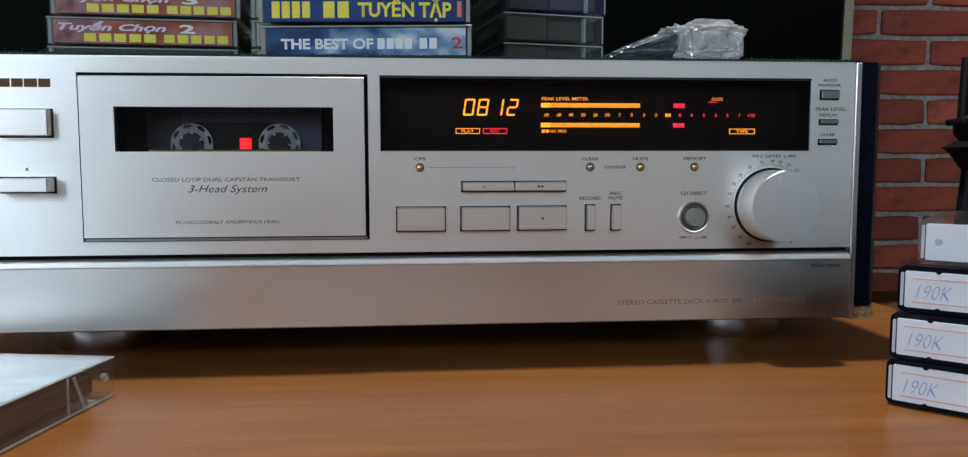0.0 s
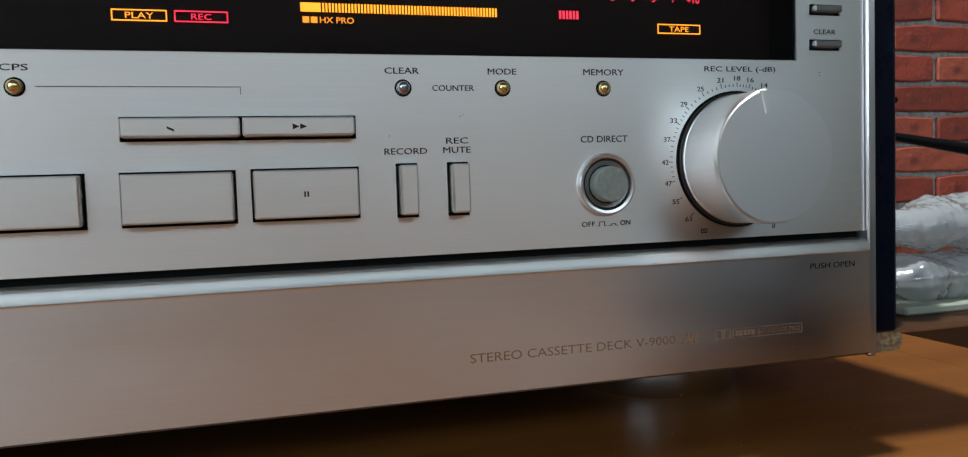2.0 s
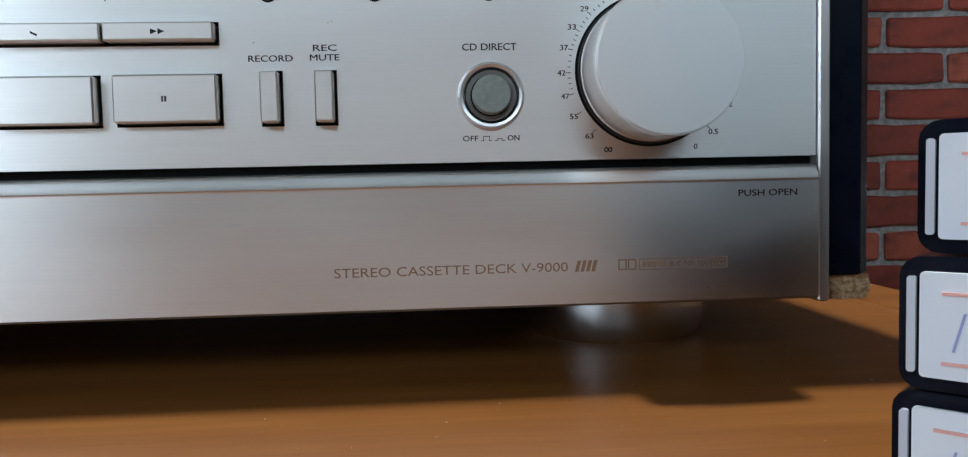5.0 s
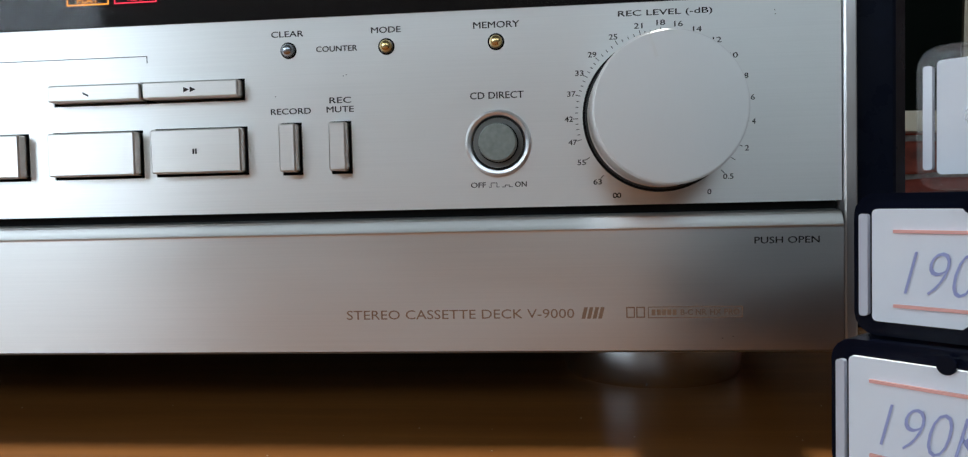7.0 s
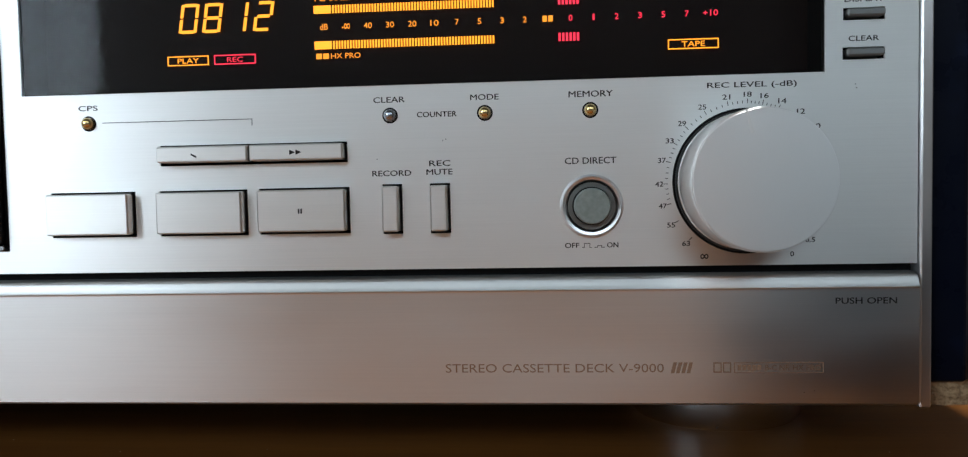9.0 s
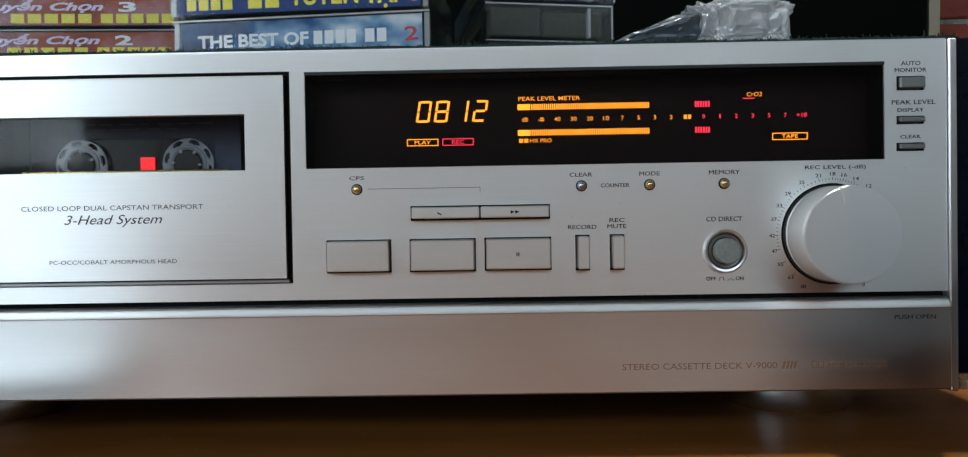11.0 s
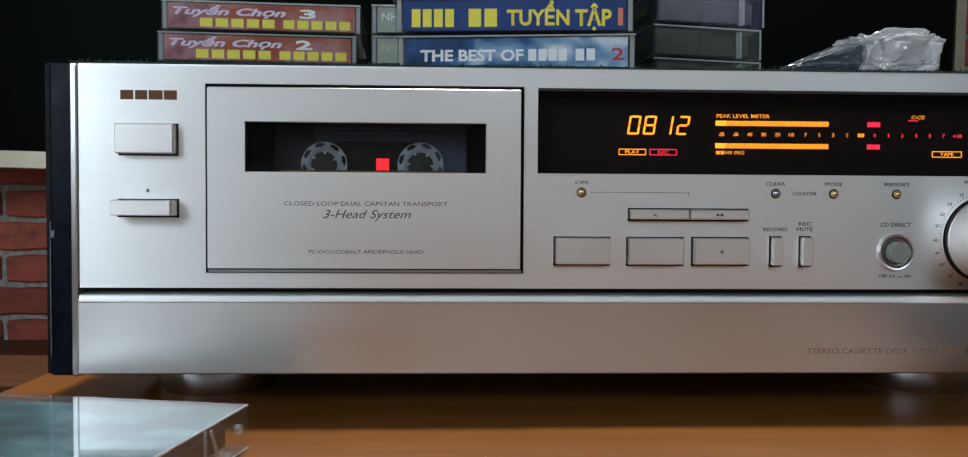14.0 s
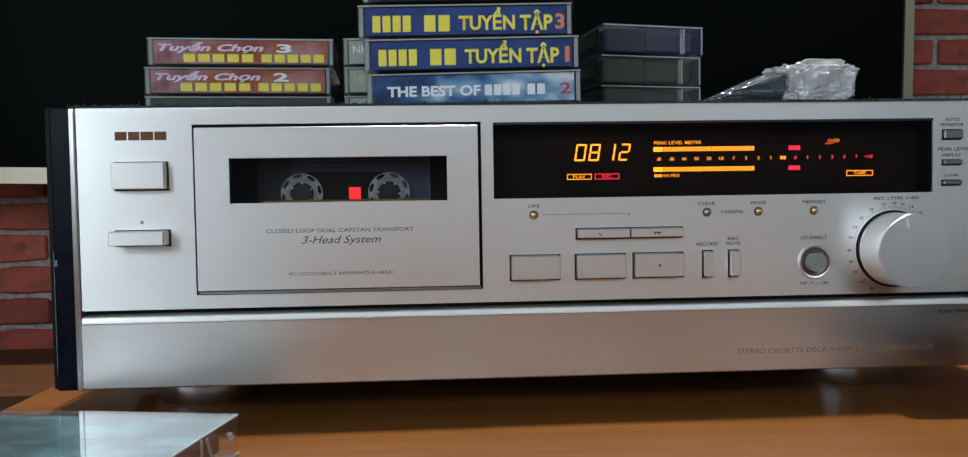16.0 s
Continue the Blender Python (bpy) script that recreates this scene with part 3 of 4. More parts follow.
# the tape that plays behind the window
tape = tagged(empty("cassette_tape"), "dark clear cassette tape with toothed hubs, loaded in the deck", "cassette tape")
part("shell", box(0.0935, 0.1800, 0.0180, 0.0290, 0.0935, 0.1300, bevel=0.001), TAPE_SHELL, tape)
part("label", plate(0.1115, 0.1790, 0.0945, 0.1262, 0.0174, 0.0179, [(0.1172, 0.1582, 0.0990, 0.1172)]), TAPE_LABEL, tape, "dark blue paper label with fine pale print")
part("print_line", bars([(0.1150 + 0.0078 * k, 0.1150 + 0.0078 * k + w, 0.1226, 0.1231) for k, w in enumerate((0.006, 0.005, 0.0066, 0.004, 0.006, 0.0055, 0.0062))] + [(0.1200 + 0.0072 * k, 0.1200 + 0.0072 * k + w, 0.1206, 0.1210) for k, w in enumerate((0.005, 0.006, 0.004, 0.006, 0.005))], 0.0171, 0.0173), material("pale_fine_print", (0.13, 0.15, 0.24), 0.6), tape)
part("tape_pack", box(0.1171, 0.1581, 0.0175, 0.0179, 0.0991, 0.1171, bevel=0.0001), TAPE_PACK, tape, "wound dark tape")
for hx, spin in ((0.1165, 10), (0.1588, 40)):
    ring = part("hub", lathe([(0.0062, 0.0150), (0.0066, 0.0146), (0.0072, 0.0146), (0.0076, 0.0172), (0.0060, 0.0172), (0.0062, 0.0150)], 36, "y", (hx, 0, 0.1066)), HUB, tape, "clear plastic hub ring", smooth=True)
    outer = bmesh.new()
    radii = [0.0074 + 0.0027 * k / 7 for k in range(8)]
    net = [[outer.verts.new((hx + r * math.cos(2 * math.pi * i / 96), 0.0150, 0.1066 + r * math.sin(2 * math.pi * i / 96))) for i in range(96)] for r in radii]
    for k in range(7):
        for i in range(96):
            off = ((i + 0.5) * 3.75 + spin) % 45 - 22.5      # eight rounded openings round the flange
            if ((radii[k] + radii[k + 1]) / 2 - 0.00885) ** 2 / 0.0009 ** 2 + off ** 2 / 15 ** 2 > 1:
                outer.faces.new((net[k][i], net[k][(i + 1) % 96], net[k + 1][(i + 1) % 96], net[k + 1][i]))
    bmesh.ops.delete(outer, geom=[v for v in outer.verts if not v.link_faces], context="VERTS")
    grown = bmesh.ops.extrude_face_region(outer, geom=outer.faces[:])
    for v in grown["geom"]:
        if isinstance(v, bmesh.types.BMVert):
            v.co.y += 0.0010
    bmesh.ops.recalc_face_normals(outer, faces=outer.faces)
    part("hub_spokes", outer, HUB, ring)
    spindle = part("drive_spindle", lathe([(0.0001, 0.0142), (0.0050, 0.0142), (0.0056, 0.0146), (0.0056, 0.0172)], 24, "y", (hx, 0, 0.1066)), BLACK, ring, "black drive spindle")
    teeth = bmesh.new()
    for k in range(6):
        a = radians(60 * k + spin + 15)
        c, s = math.cos(a), math.sin(a)
        for v in bmesh.ops.create_cube(teeth, size=1.0)["verts"]:
            r, w = 0.0053 + v.co.x * 0.0012, v.co.z * 0.0008
            v.co = (hx + r * c - w * s, 0.0138 + v.co.y * 0.0010, 0.1066 + r * s + w * c)
    part("hub_teeth", teeth, HUB_WHITE, ring, "pale hub teeth")
part("tape_lamp", box(0.1392, 0.1448, 0.0166, 0.0172, 0.1030, 0.1096), RED_LAMP, deck, "red lit square behind the tape")
part("well_edge", box(0.1000, 0.1790, 0.0030, 0.0045, 0.1018, 0.1037, bevel=0.0003), BRASS, deck)
part("well_back", box(0.0800, 0.1930, 0.0300, 0.0320, 0.0930, 0.1320), material("dark_green_grey_well", (0.035, 0.038, 0.036), 0.5), deck)

# display
part("display_backing", box(DISPLAY[0] - 0.002, DISPLAY[1] + 0.002, 0.0110, 0.0125, DISPLAY[2] - 0.003, DISPLAY[3] + 0.003), GLASS_BLACK, deck)
glass = part("display_glass", box(DISPLAY[0], DISPLAY[1], -0.0006, 0.0006, DISPLAY[2], DISPLAY[3] - 0.0012, bevel=0.0002), SMOKED, deck, "smoked black display window")
# black liner added to keep the bright hole walls from reflecting
part("display_liner", plate(DISPLAY[0] + 0.00005, DISPLAY[1] - 0.00005, DISPLAY[2] + 0.00005, DISPLAY[3] - 0.0012, 0.0007, 0.0108, [(DISPLAY[0] + 0.0005, DISPLAY[1] - 0.0005, DISPLAY[2] + 0.0005, DISPLAY[3] - 0.0016)]), GAP, deck, "matt black display surround")
part("display_lip", box(DISPLAY[0], DISPLAY[1], -0.0006, 0.0040, DISPLAY[3] - 0.0011, DISPLAY[3]), BLACK, deck)
DY = 0.0104


def seven_segment(digit, x, z, w, h):
    on = {"0": "abcdef", "1": "bc", "2": "abdeg", "8": "abcdefg"}[digit]
    th, g, lean = 0.00085, 0.00022, 0.16
    boxes = {"a": (th, w - th, h - th, h), "d": (th, w - th, 0, th), "g": (th, w - th, h / 2 - th / 2, h / 2 + th / 2), "f": (0, th, h / 2 + g, h - g),
             "b": (w - th, w, h / 2 + g, h - g), "e": (0, th, g, h / 2 - g), "c": (w - th, w, g, h / 2 - g)}
    bm = bars([boxes[k] for k in on], DY - 0.0001, DY)
    for v in bm.verts:
        v.co = (x + v.co.x + lean * (v.co.z - h / 2), v.co.y, z + v.co.z)
    return bm


for d, x in zip("0812", (0.2502, 0.2571, 0.2646, 0.2719)):
    part("counter_digit", seven_segment(d, x, 0.1206, 0.0052, 0.0083), AMBER, deck, "glowing orange digit")


def lettered(name, body, x0, x1, z0, z1, mat, parent, y, label="", bold=0.0, **k):
    bm = text_bm(body, x0, x1, z0, z1, y, bold=bold, **k)
    if mat is PRINT:      # a second, shifted pass of ink makes the strokes bolder
        twin = bmesh.ops.duplicate(bm, geom=bm.faces[:])["geom"]
        for v in twin:
            if isinstance(v, bmesh.types.BMVert):
                v.co += Vector((0.00007, -0.00001, 0.00003))
    return part(name, bm, mat, parent, label)


def frame_bars(x0, x1, z0, z1, t=0.00028):
    return [(x0, x1, z0, z0 + t), (x0, x1, z1 - t, z1), (x0, x0 + t, z0 + t, z1 - t), (x1 - t, x1, z0 + t, z1 - t)]


for body, x0, x1, mat in (("PLAY", 0.2460, 0.2581, AMBER), ("REC", 0.2597, 0.2718, RED), ("TAPE", 0.3866, 0.4001, AMBER)):
    lamp = part("indicator_frame", bars(frame_bars(x0, x1, 0.1116, 0.1143), DY - 0.0001, DY), mat, deck)
    mid, half = (x0 + x1) / 2, (0.0031 if len(body) == 4 else 0.0023)
    lettered("indicator_word", body, mid - half, mid + half, 0.11225, 0.11365, mat, lamp, DY)
lettered("meter_title", "PEAK LEVEL METER", 0.2893, 0.3130, 0.1283, 0.1299, AMBER_DIM, deck, DY, bold=0.004)
lettered("noise_title", "HX PRO", 0.2935, 0.3019, 0.1122, 0.1137, AMBER_DIM, deck, DY, bold=0.004)
part("noise_mark", bars([(0.2893, 0.2909, 0.1122, 0.1137), (0.2913, 0.2929, 0.1122, 0.1137)], DY - 0.0001, DY), AMBER_DIM, deck)
lettered("tape_type", "CrO2", 0.3770, 0.3828, 0.1285, 0.1301, AMBER_DIM, deck, DY, shear=0.15)
part("tape_type_line", bars([(0.3755, 0.3800, 0.1276, 0.1279)], DY - 0.0001, DY), RED, deck)
SCALE = ["dB", "-∞", "40", "30", "20", "10", "7", "5", "3", "2", "DD", "0", "1", "2", "3", "5", "7", "+10"]
for k, word in enumerate(SCALE):
    xc = 0.2917 + 0.00625 * k
    w = {1: 0.0005, 2: 0.00115, 3: 0.0020}[len(word)] if word != "1" else 0.00025
    if word == "DD":
        part("scale_mark", bars([(xc - 0.0014, xc - 0.0002, 0.1203, 0.1219), (xc + 0.0002, xc + 0.0014, 0.1203, 0.1219)], DY - 0.0001, DY), AMBER_DIM, deck)
    else:
        lettered("scale_number", word, xc - w, xc + w, 0.1203, 0.1219, RED if k > 10 else AMBER_DIM, deck, DY, bold=0.004)
for z0, z1 in ((0.1248, 0.1270), (0.1149, 0.1171)):
    meter = part("level_bar", bars([(0.2889, 0.2938, z0, z1)] + [(0.2942 + 0.00080 * i, 0.2942 + 0.00080 * i + 0.00046, z0, z1) for i in range(57)], DY - 0.0001, DY), AMBER, deck, "orange bar of fine lit segments")
    part("peak_segments", bars([(0.3571 + 0.0010 * i, 0.3571 + 0.0010 * i + 0.00062, z0, z1) for i in range(6)], DY - 0.0001, DY), RED, meter, "red lit segments")

# buttons
# near-black liners put the shade round each button
for name, (x0, x1, z0, z1, y) in BTN.items():
    g = 0.00035
    part("slot", plate(x0 + 0.00005, x1 - 0.00005, z0 + 0.00005, z1 - 0.00005, 0.0004, 0.0044, [(x0 + g, x1 - g, z0 + g, z1 - g)]), GAP, deck, "near-black liner for the shade round a button")
for name, (x0, x1, z0, z1, y) in BTN.items():
    grey = name in ("monitor_button", "display_button", "clear_button")
    g = 0.0005 if grey else 0.00056
    inset = {"rewind_button": (g, 0.0), "forward_button": (0.0, g)}.get(name, (g, g))
    knob = part(name, box(x0 + inset[0], x1 - inset[1], y, 0.0042, z0 + g * 1.4, z1 - g, bevel=0.00038), GREY_BUTTON if grey else BUTTON, deck,
                "small grey push button" if grey else "brushed aluminium push button")
    if name == "forward_button":
        bm = bmesh.new()
        for cx in (0.2861, 0.2878):
            bm.faces.new([bm.verts.new((cx + dx, y - 0.00008, 0.0855 + dz)) for dx, dz in ((-0.0008, -0.0007), (0.0008, 0), (-0.0008, 0.0007))])
        bmesh.ops.recalc_face_normals(bm, faces=bm.faces)
        part("fast_forward_mark", bm, PRINT, knob)
    if name == "rewind_button":
        bm = box(0.2583, 0.2598, y - 0.0001, y, 0.0850, 0.0855)
        for v in bm.verts:
            v.co.z -= (v.co.x - 0.259) * 0.5
        part("worn_mark", bm, PRINT, knob)
    if name == "pause_button":
        part("pause_mark", bars([(0.2872, 0.2876, 0.0692, 0.0705), (0.2879, 0.2883, 0.0692, 0.0705)], y - 0.0001, y), PRINT, knob)

for x, mat in ((0.2281, BRASS), (0.3119, STEEL_DOT), (0.3372, BRASS), (0.3648, BRASS)):
    dot = part("round_button", lathe([(0.0016, 0.0), (0.00155, -0.0010), (0.0012, -0.0016), (0.0007, -0.0019), (0.0001, -0.0020)], 24, "y", (x, 0, 0.0948)), mat, deck,
               "tiny domed gold button" if mat is BRASS else "tiny domed steel button", smooth=True)
    part("button_rim", lathe([(0.00165, -0.0001), (0.0021, -0.0001), (0.0021, 0.0), (0.00165, 0.0)], 24, "y", (x, 0, 0.0948), closed=True), GAP, dot)

# round direct button in its ring
cdc = (0.3648, 0, 0.0698)
ring = part("direct_button_ring", lathe([(0.0083, 0.0), (0.0082, -0.0008), (0.0076, -0.0014), (0.0069, -0.0012), (0.0064, -0.0004), (0.0064, 0.0)], 48, "y", cdc, closed=True), TRIM, deck, "turned aluminium ring", smooth=True)
part("ring_well", lathe([(0.0047, -0.0002), (0.0050, -0.0003), (0.0062, -0.0008), (0.0062, 0.0), (0.0047, 0.0)], 48, "y", cdc, closed=True), WELL_GREY, ring, "satin grey dished well", smooth=True)
part("ring_groove", lathe([(0.0062, -0.0003), (0.0065, -0.0003), (0.0065, 0.0), (0.0062, 0.0)], 48, "y", cdc, closed=True), GAP, ring)
part("ring_shadow_gap", lathe([(0.0001, -0.0004), (0.0050, -0.0004), (0.0050, -0.0001)], 40, "y", cdc), GAP, ring)
part("direct_button", lathe([(0.0047, -0.0003), (0.0047, -0.0036), (0.0044, -0.0042), (0.0001, -0.0043)], 40, "y", cdc), GREEN_GREY, ring, "grey-green round push button", smooth=True)

# recording level knob
kc = (0.4045, 0, 0.0755)
knob = part("level_knob", lathe([(0.0177, -0.0012), (0.0177, -0.0019), (0.01745, -0.0021), (0.01740, -0.0150), (0.01732, -0.0164), (0.0171, -0.0171), (0.0169, -0.0171), (0.0169, -0.0160)], 96, "y", kc), KNOB_SIDE, deck, "large round satin aluminium knob", smooth=True)
part("knob_face", lathe([(0.0170, -0.0170), (0.0168, -0.0174), (0.0001, -0.0174)], 96, "y", kc), KNOB_FACE, knob, "fine sandblasted face", smooth=True)
# near-black disc stands in for the shade round the knob
part("knob_well", lathe([(0.0001, -0.0004), (0.0186, -0.0004), (0.0188, 0.0)], 72, "y", kc), GAP, knob, "near-black disc for the shade round the knob")
part("knob_collar", lathe([(0.0179, -0.0012), (0.0182, -0.0009), (0.0182, -0.0004), (0.0177, -0.0004)], 72, "y", kc, closed=True), BLACK, knob)
pt = bmesh.new()
add_box(pt, -0.00042, 0.00042, -0.01762, -0.0168, 0.0114, 0.01725)
for v in pt.verts:
    if v.co.z > 0.015:
        v.co.x *= 0.45
pt.transform(Matrix.Translation(Vector(kc)) @ Matrix.Rotation(radians(-15), 4, "Y"))
part("pointer", pt, TICK_WHITE, knob, "white pointer groove")
marks = bmesh.new()
ANG = {"∞": 241, "63": 226, "55": 210, "47": 196, "42": 181, "37": 165, "33": 151, "29": 137, "25": 120, "21": 103, "18": 89, "16": 78, "14": 66, "12": 52, "10": 38, "8": 23, "6": 9, "4": -6, "2": -23, "0.5": -44, "0": -59}
lines = list(ANG.values())
ticks = [(a, 0.0012) for a in lines[1:-1]] + [(a + (b - a) * f, 0.0007) for a, b in zip(lines[3:15], lines[4:16]) for f in (0.25, 0.5, 0.75)] + [(-33, 0.0012)]
for a, length in ticks:
    ra = radians(a)
    c, s = math.cos(ra), math.sin(ra)
    for v in bmesh.ops.create_cube(marks, size=1.0)["verts"]:
        r, w = 0.0199 + length * (v.co.x + 0.5), v.co.z * 0.00016
        v.co = (kc[0] + r * c - w * s, -0.00006 + v.co.y * 0.0001, kc[2] + r * s + w * c)
part("dial_ticks", marks, PRINT, deck, "fine dark dial ticks")
for word, a in ANG.items():
    r = 0.0222
    x, z = kc[0] + r * math.cos(radians(a)), kc[2] + r * math.sin(radians(a))
    w = {1: 0.00045, 2: 0.0010, 3: 0.0012}[len(word)] if word != "∞" else 0.0010
    lettered("dial_number", word, x - w, x + w, z - 0.00065, z + 0.00065, PRINT, deck, -0.00008)

# lettering on the panel: words, x range, z range, depth
PY, FY = -0.00008, -0.00288
for body, x0, x1, z0, z1 in (
        ("CPS", 0.2253, 0.2308, 0.0983, 0.0997), ("CLEAR", 0.3075, 0.3159, 0.0982, 0.0997), ("COUNTER", 0.3191, 0.3297, 0.0941, 0.0955),
        ("MODE", 0.3334, 0.3409, 0.0982, 0.0997), ("MEMORY", 0.3592, 0.3706, 0.0982, 0.0998), ("RECORD", 0.3067, 0.3172, 0.0787, 0.0802),
        ("REC", 0.3221, 0.3277, 0.0811, 0.0826), ("MUTE", 0.3213, 0.3283, 0.0788, 0.0803), ("CD DIRECT", 0.3580, 0.3713, 0.0808, 0.0825),
        ("OFF", 0.3577, 0.3614, 0.0588, 0.0601), ("ON", 0.3687, 0.3716, 0.0588, 0.0601), ("REC LEVEL (-dB)", 0.3947, 0.4171, 0.0991, 0.1009),
        ("AUTO", 0.4303, 0.4374, 0.1373, 0.1388), ("MONITOR", 0.4280, 0.4396, 0.1348, 0.1363), ("PEAK LEVEL", 0.4268, 0.4428, 0.1229, 0.1245),
        ("DISPLAY", 0.4289, 0.4385, 0.1201, 0.1215), ("CLEAR", 0.4299, 0.4373, 0.1103, 0.1116)):
    lettered("panel_word", body, x0, x1, z0, z1, PRINT, deck, PY)
part("switch_marks", bars([(0.3622, 0.3627, 0.0588, 0.05895), (0.3627, 0.36285, 0.0588, 0.0600), (0.3627, 0.3643, 0.05985, 0.0600), (0.36415, 0.3643, 0.0588, 0.0600), (0.3643, 0.3648, 0.0588, 0.05895),
                           (0.3655, 0.3662, 0.0588, 0.05895), (0.3662, 0.36635, 0.0588, 0.0594), (0.3662, 0.3674, 0.05925, 0.0594), (0.36725, 0.3674, 0.0588, 0.0594), (0.3674, 0.3681, 0.0588, 0.05895)], PY - 0.00005, 0), PRINT, deck)
part("bracket_line", bars([(0.2320, 0.2742, 0.09485, 0.09500), (0.27405, 0.2742, 0.0932, 0.09485)], PY - 0.00004, 0), PRINT, deck)
bm = bmesh.new()
bm.faces.new([bm.verts.new((0.0459 + dx, PY, 0.0946 + dz)) for dx, dz in ((-0.0008, -0.0003), (0.0008, -0.0003), (0, 0.0008))])
add_box(bm, 0.0451, 0.0467, PY, 0, 0.0938, 0.0941)
part("eject_mark", bm, PRINT, deck)
pits = bmesh.new()
for x, z in ((0.3258, 0.0878), (0.3266, 0.0881), (0.4316, 0.0994), (0.4318, 0.0985), (0.0372, 0.1268), (0.3080, 0.0832), (0.4205, 0.0214), (0.4180, 0.0210)):
    add_box(pits, x, x + 0.00022, (FY if z < 0.05 else PY) - 0.00003, 0, z, z + 0.00018)
part("specks", pits, PRINT, deck, "tiny dark specks")["kind"] = "stuff"
# maker's mark: four plain shapes
part("maker_mark", bars([(0.0349, 0.0402, 0.1323, 0.1362), (0.0409, 0.0459, 0.1323, 0.1362), (0.0465, 0.0522, 0.1323, 0.1362), (0.0528, 0.0581, 0.1323, 0.1362)], PY - 0.00005, 0), PRINT_BROWN, deck, "brown maker's mark on the panel")
lettered("door_word", "CLOSED LOOP DUAL CAPSTAN TRANSPORT", 0.1030, 0.1712, 0.0885, 0.0903, PRINT_SOFT, door, -0.00268)
lettered("door_word", "3-Head System", 0.1191, 0.1558, 0.0822, 0.0868, PRINT_SOFT, door, -0.00268, shear=0.34)
lettered("door_word", "PC-OCC/COBALT AMORPHOUS HEAD", 0.1132, 0.1610, 0.0685, 0.0700, PRINT_SOFT, door, -0.00268)
lettered("flap_word", "PUSH OPEN", 0.4258, 0.4408, 0.0438, 0.0454, PRINT, flap, FY)
lettered("flap_word", "STEREO CASSETTE DECK V-9000", 0.3257, 0.3827, 0.0263, 0.0286, PRINT_TAN, flap, FY)
emblem = bmesh.new()
for k in range(4):
    add_box(emblem, 0.3848 + k * 0.00135, 0.3848 + k * 0.00135 + 0.0009, FY - 0.00004, -0.0028, 0.0261, 0.0289)
for v in emblem.verts:
    v.co.x += (v.co.z - 0.0275) * 0.25
part("emblem", emblem, PRINT_TAN, flap, "copper-coloured slanted emblem")
part("emblem", bars(frame_bars(0.3953, 0.3974, 0.0262, 0.0289, 0.0003) + frame_bars(0.3977, 0.3998, 0.0262, 0.0289, 0.0003) + frame_bars(0.4005, 0.4229, 0.0261, 0.0289, 0.0002)
                    + [(0.4014 + 0.00125 * k, 0.4023 + 0.00125 * k, 0.0268, 0.0282) for k in range(5)], FY - 0.00004, -0.0028), PRINT_TAN, flap, "copper-coloured framed emblem")
for body, x0, x1 in (("B-C", 0.4083, 0.4112), ("NR", 0.4119, 0.4145), ("HX", 0.4153, 0.4179), ("PRO", 0.4186, 0.4222)):
    lettered("flap_word", body, x0, x1, 0.0268, 0.0282, PRINT_TAN, flap, FY, bold=0.012)

# ---------------------------------------------------------------- cloth on the deck
cl = bmesh.new()
NX, NY = 130, 24
rows_v = []
for j in range(NY + 1):
    row = []
    for i in range(NX + 1):
        x = 0.0120 + 0.4420 * i / NX
        y = 0.0035 + 0.29 * (j / NY) ** 1.5
        n = noise.noise(Vector((x * 60, y * 60, 0)))
        z = 0.1479 + 0.0007 * n
        if j == 0:
            y += 0.0014 * noise.noise(Vector((x * 180, 3, 0)))
            z -= 0.0003
        row.append(cl.verts.new((x, y, z)))
    rows_v.append(row)
for j in range(NY):
    for i in range(NX):
        cl.faces.new((rows_v[j][i], rows_v[j][i + 1], rows_v[j + 1][i + 1], rows_v[j + 1][i]))
geom = bmesh.ops.extrude_face_region(cl, geom=cl.faces[:])
for v in geom["geom"]:
    if isinstance(v, bmesh.types.BMVert):
        v.co.z += 0.0011
bmesh.ops.recalc_face_normals(cl, faces=cl.faces)
cloth = tagged(finish("cloth_mat", cl, CLOTH), "dark green woven cloth mat spread on the deck", "cloth")
tufts = bmesh.new()
rng = random.Random(5)
for k in range(620):
    x = 0.0125 + 0.441 * rng.random()
    y = 0.0032 + 0.0030 * rng.random()
    ln, r = 0.0012 + 0.0014 * rng.random(), 0.00022
    d = Vector((rng.uniform(-1, 1), rng.uniform(-1.2, 0.1), rng.uniform(-0.25, 0.6))).normalized() * ln
    p = Vector((x, y, 0.1482 + 0.0006 * rng.random()))
    q = d.orthogonal().normalized() * r
    q2 = d.cross(q).normalized() * r
    base = [tufts.verts.new(p + v) for v in (q, q2, -q, -q2)]
    tip = [tufts.verts.new(p + d + v * 0.7) for v in (q, q2, -q, -q2)]
    for i in range(4):
        tufts.faces.new((base[i], base[(i + 1) % 4], tip[(i + 1) % 4], tip[i]))
    tufts.faces.new(tip)
fringe = finish("fringe", tufts, CLOTH, cloth)
fringe["kind"] = "stuff"


# ---------------------------------------------------------------- cassette cases
W, D, H = 0.1085, 0.0690, 0.0168


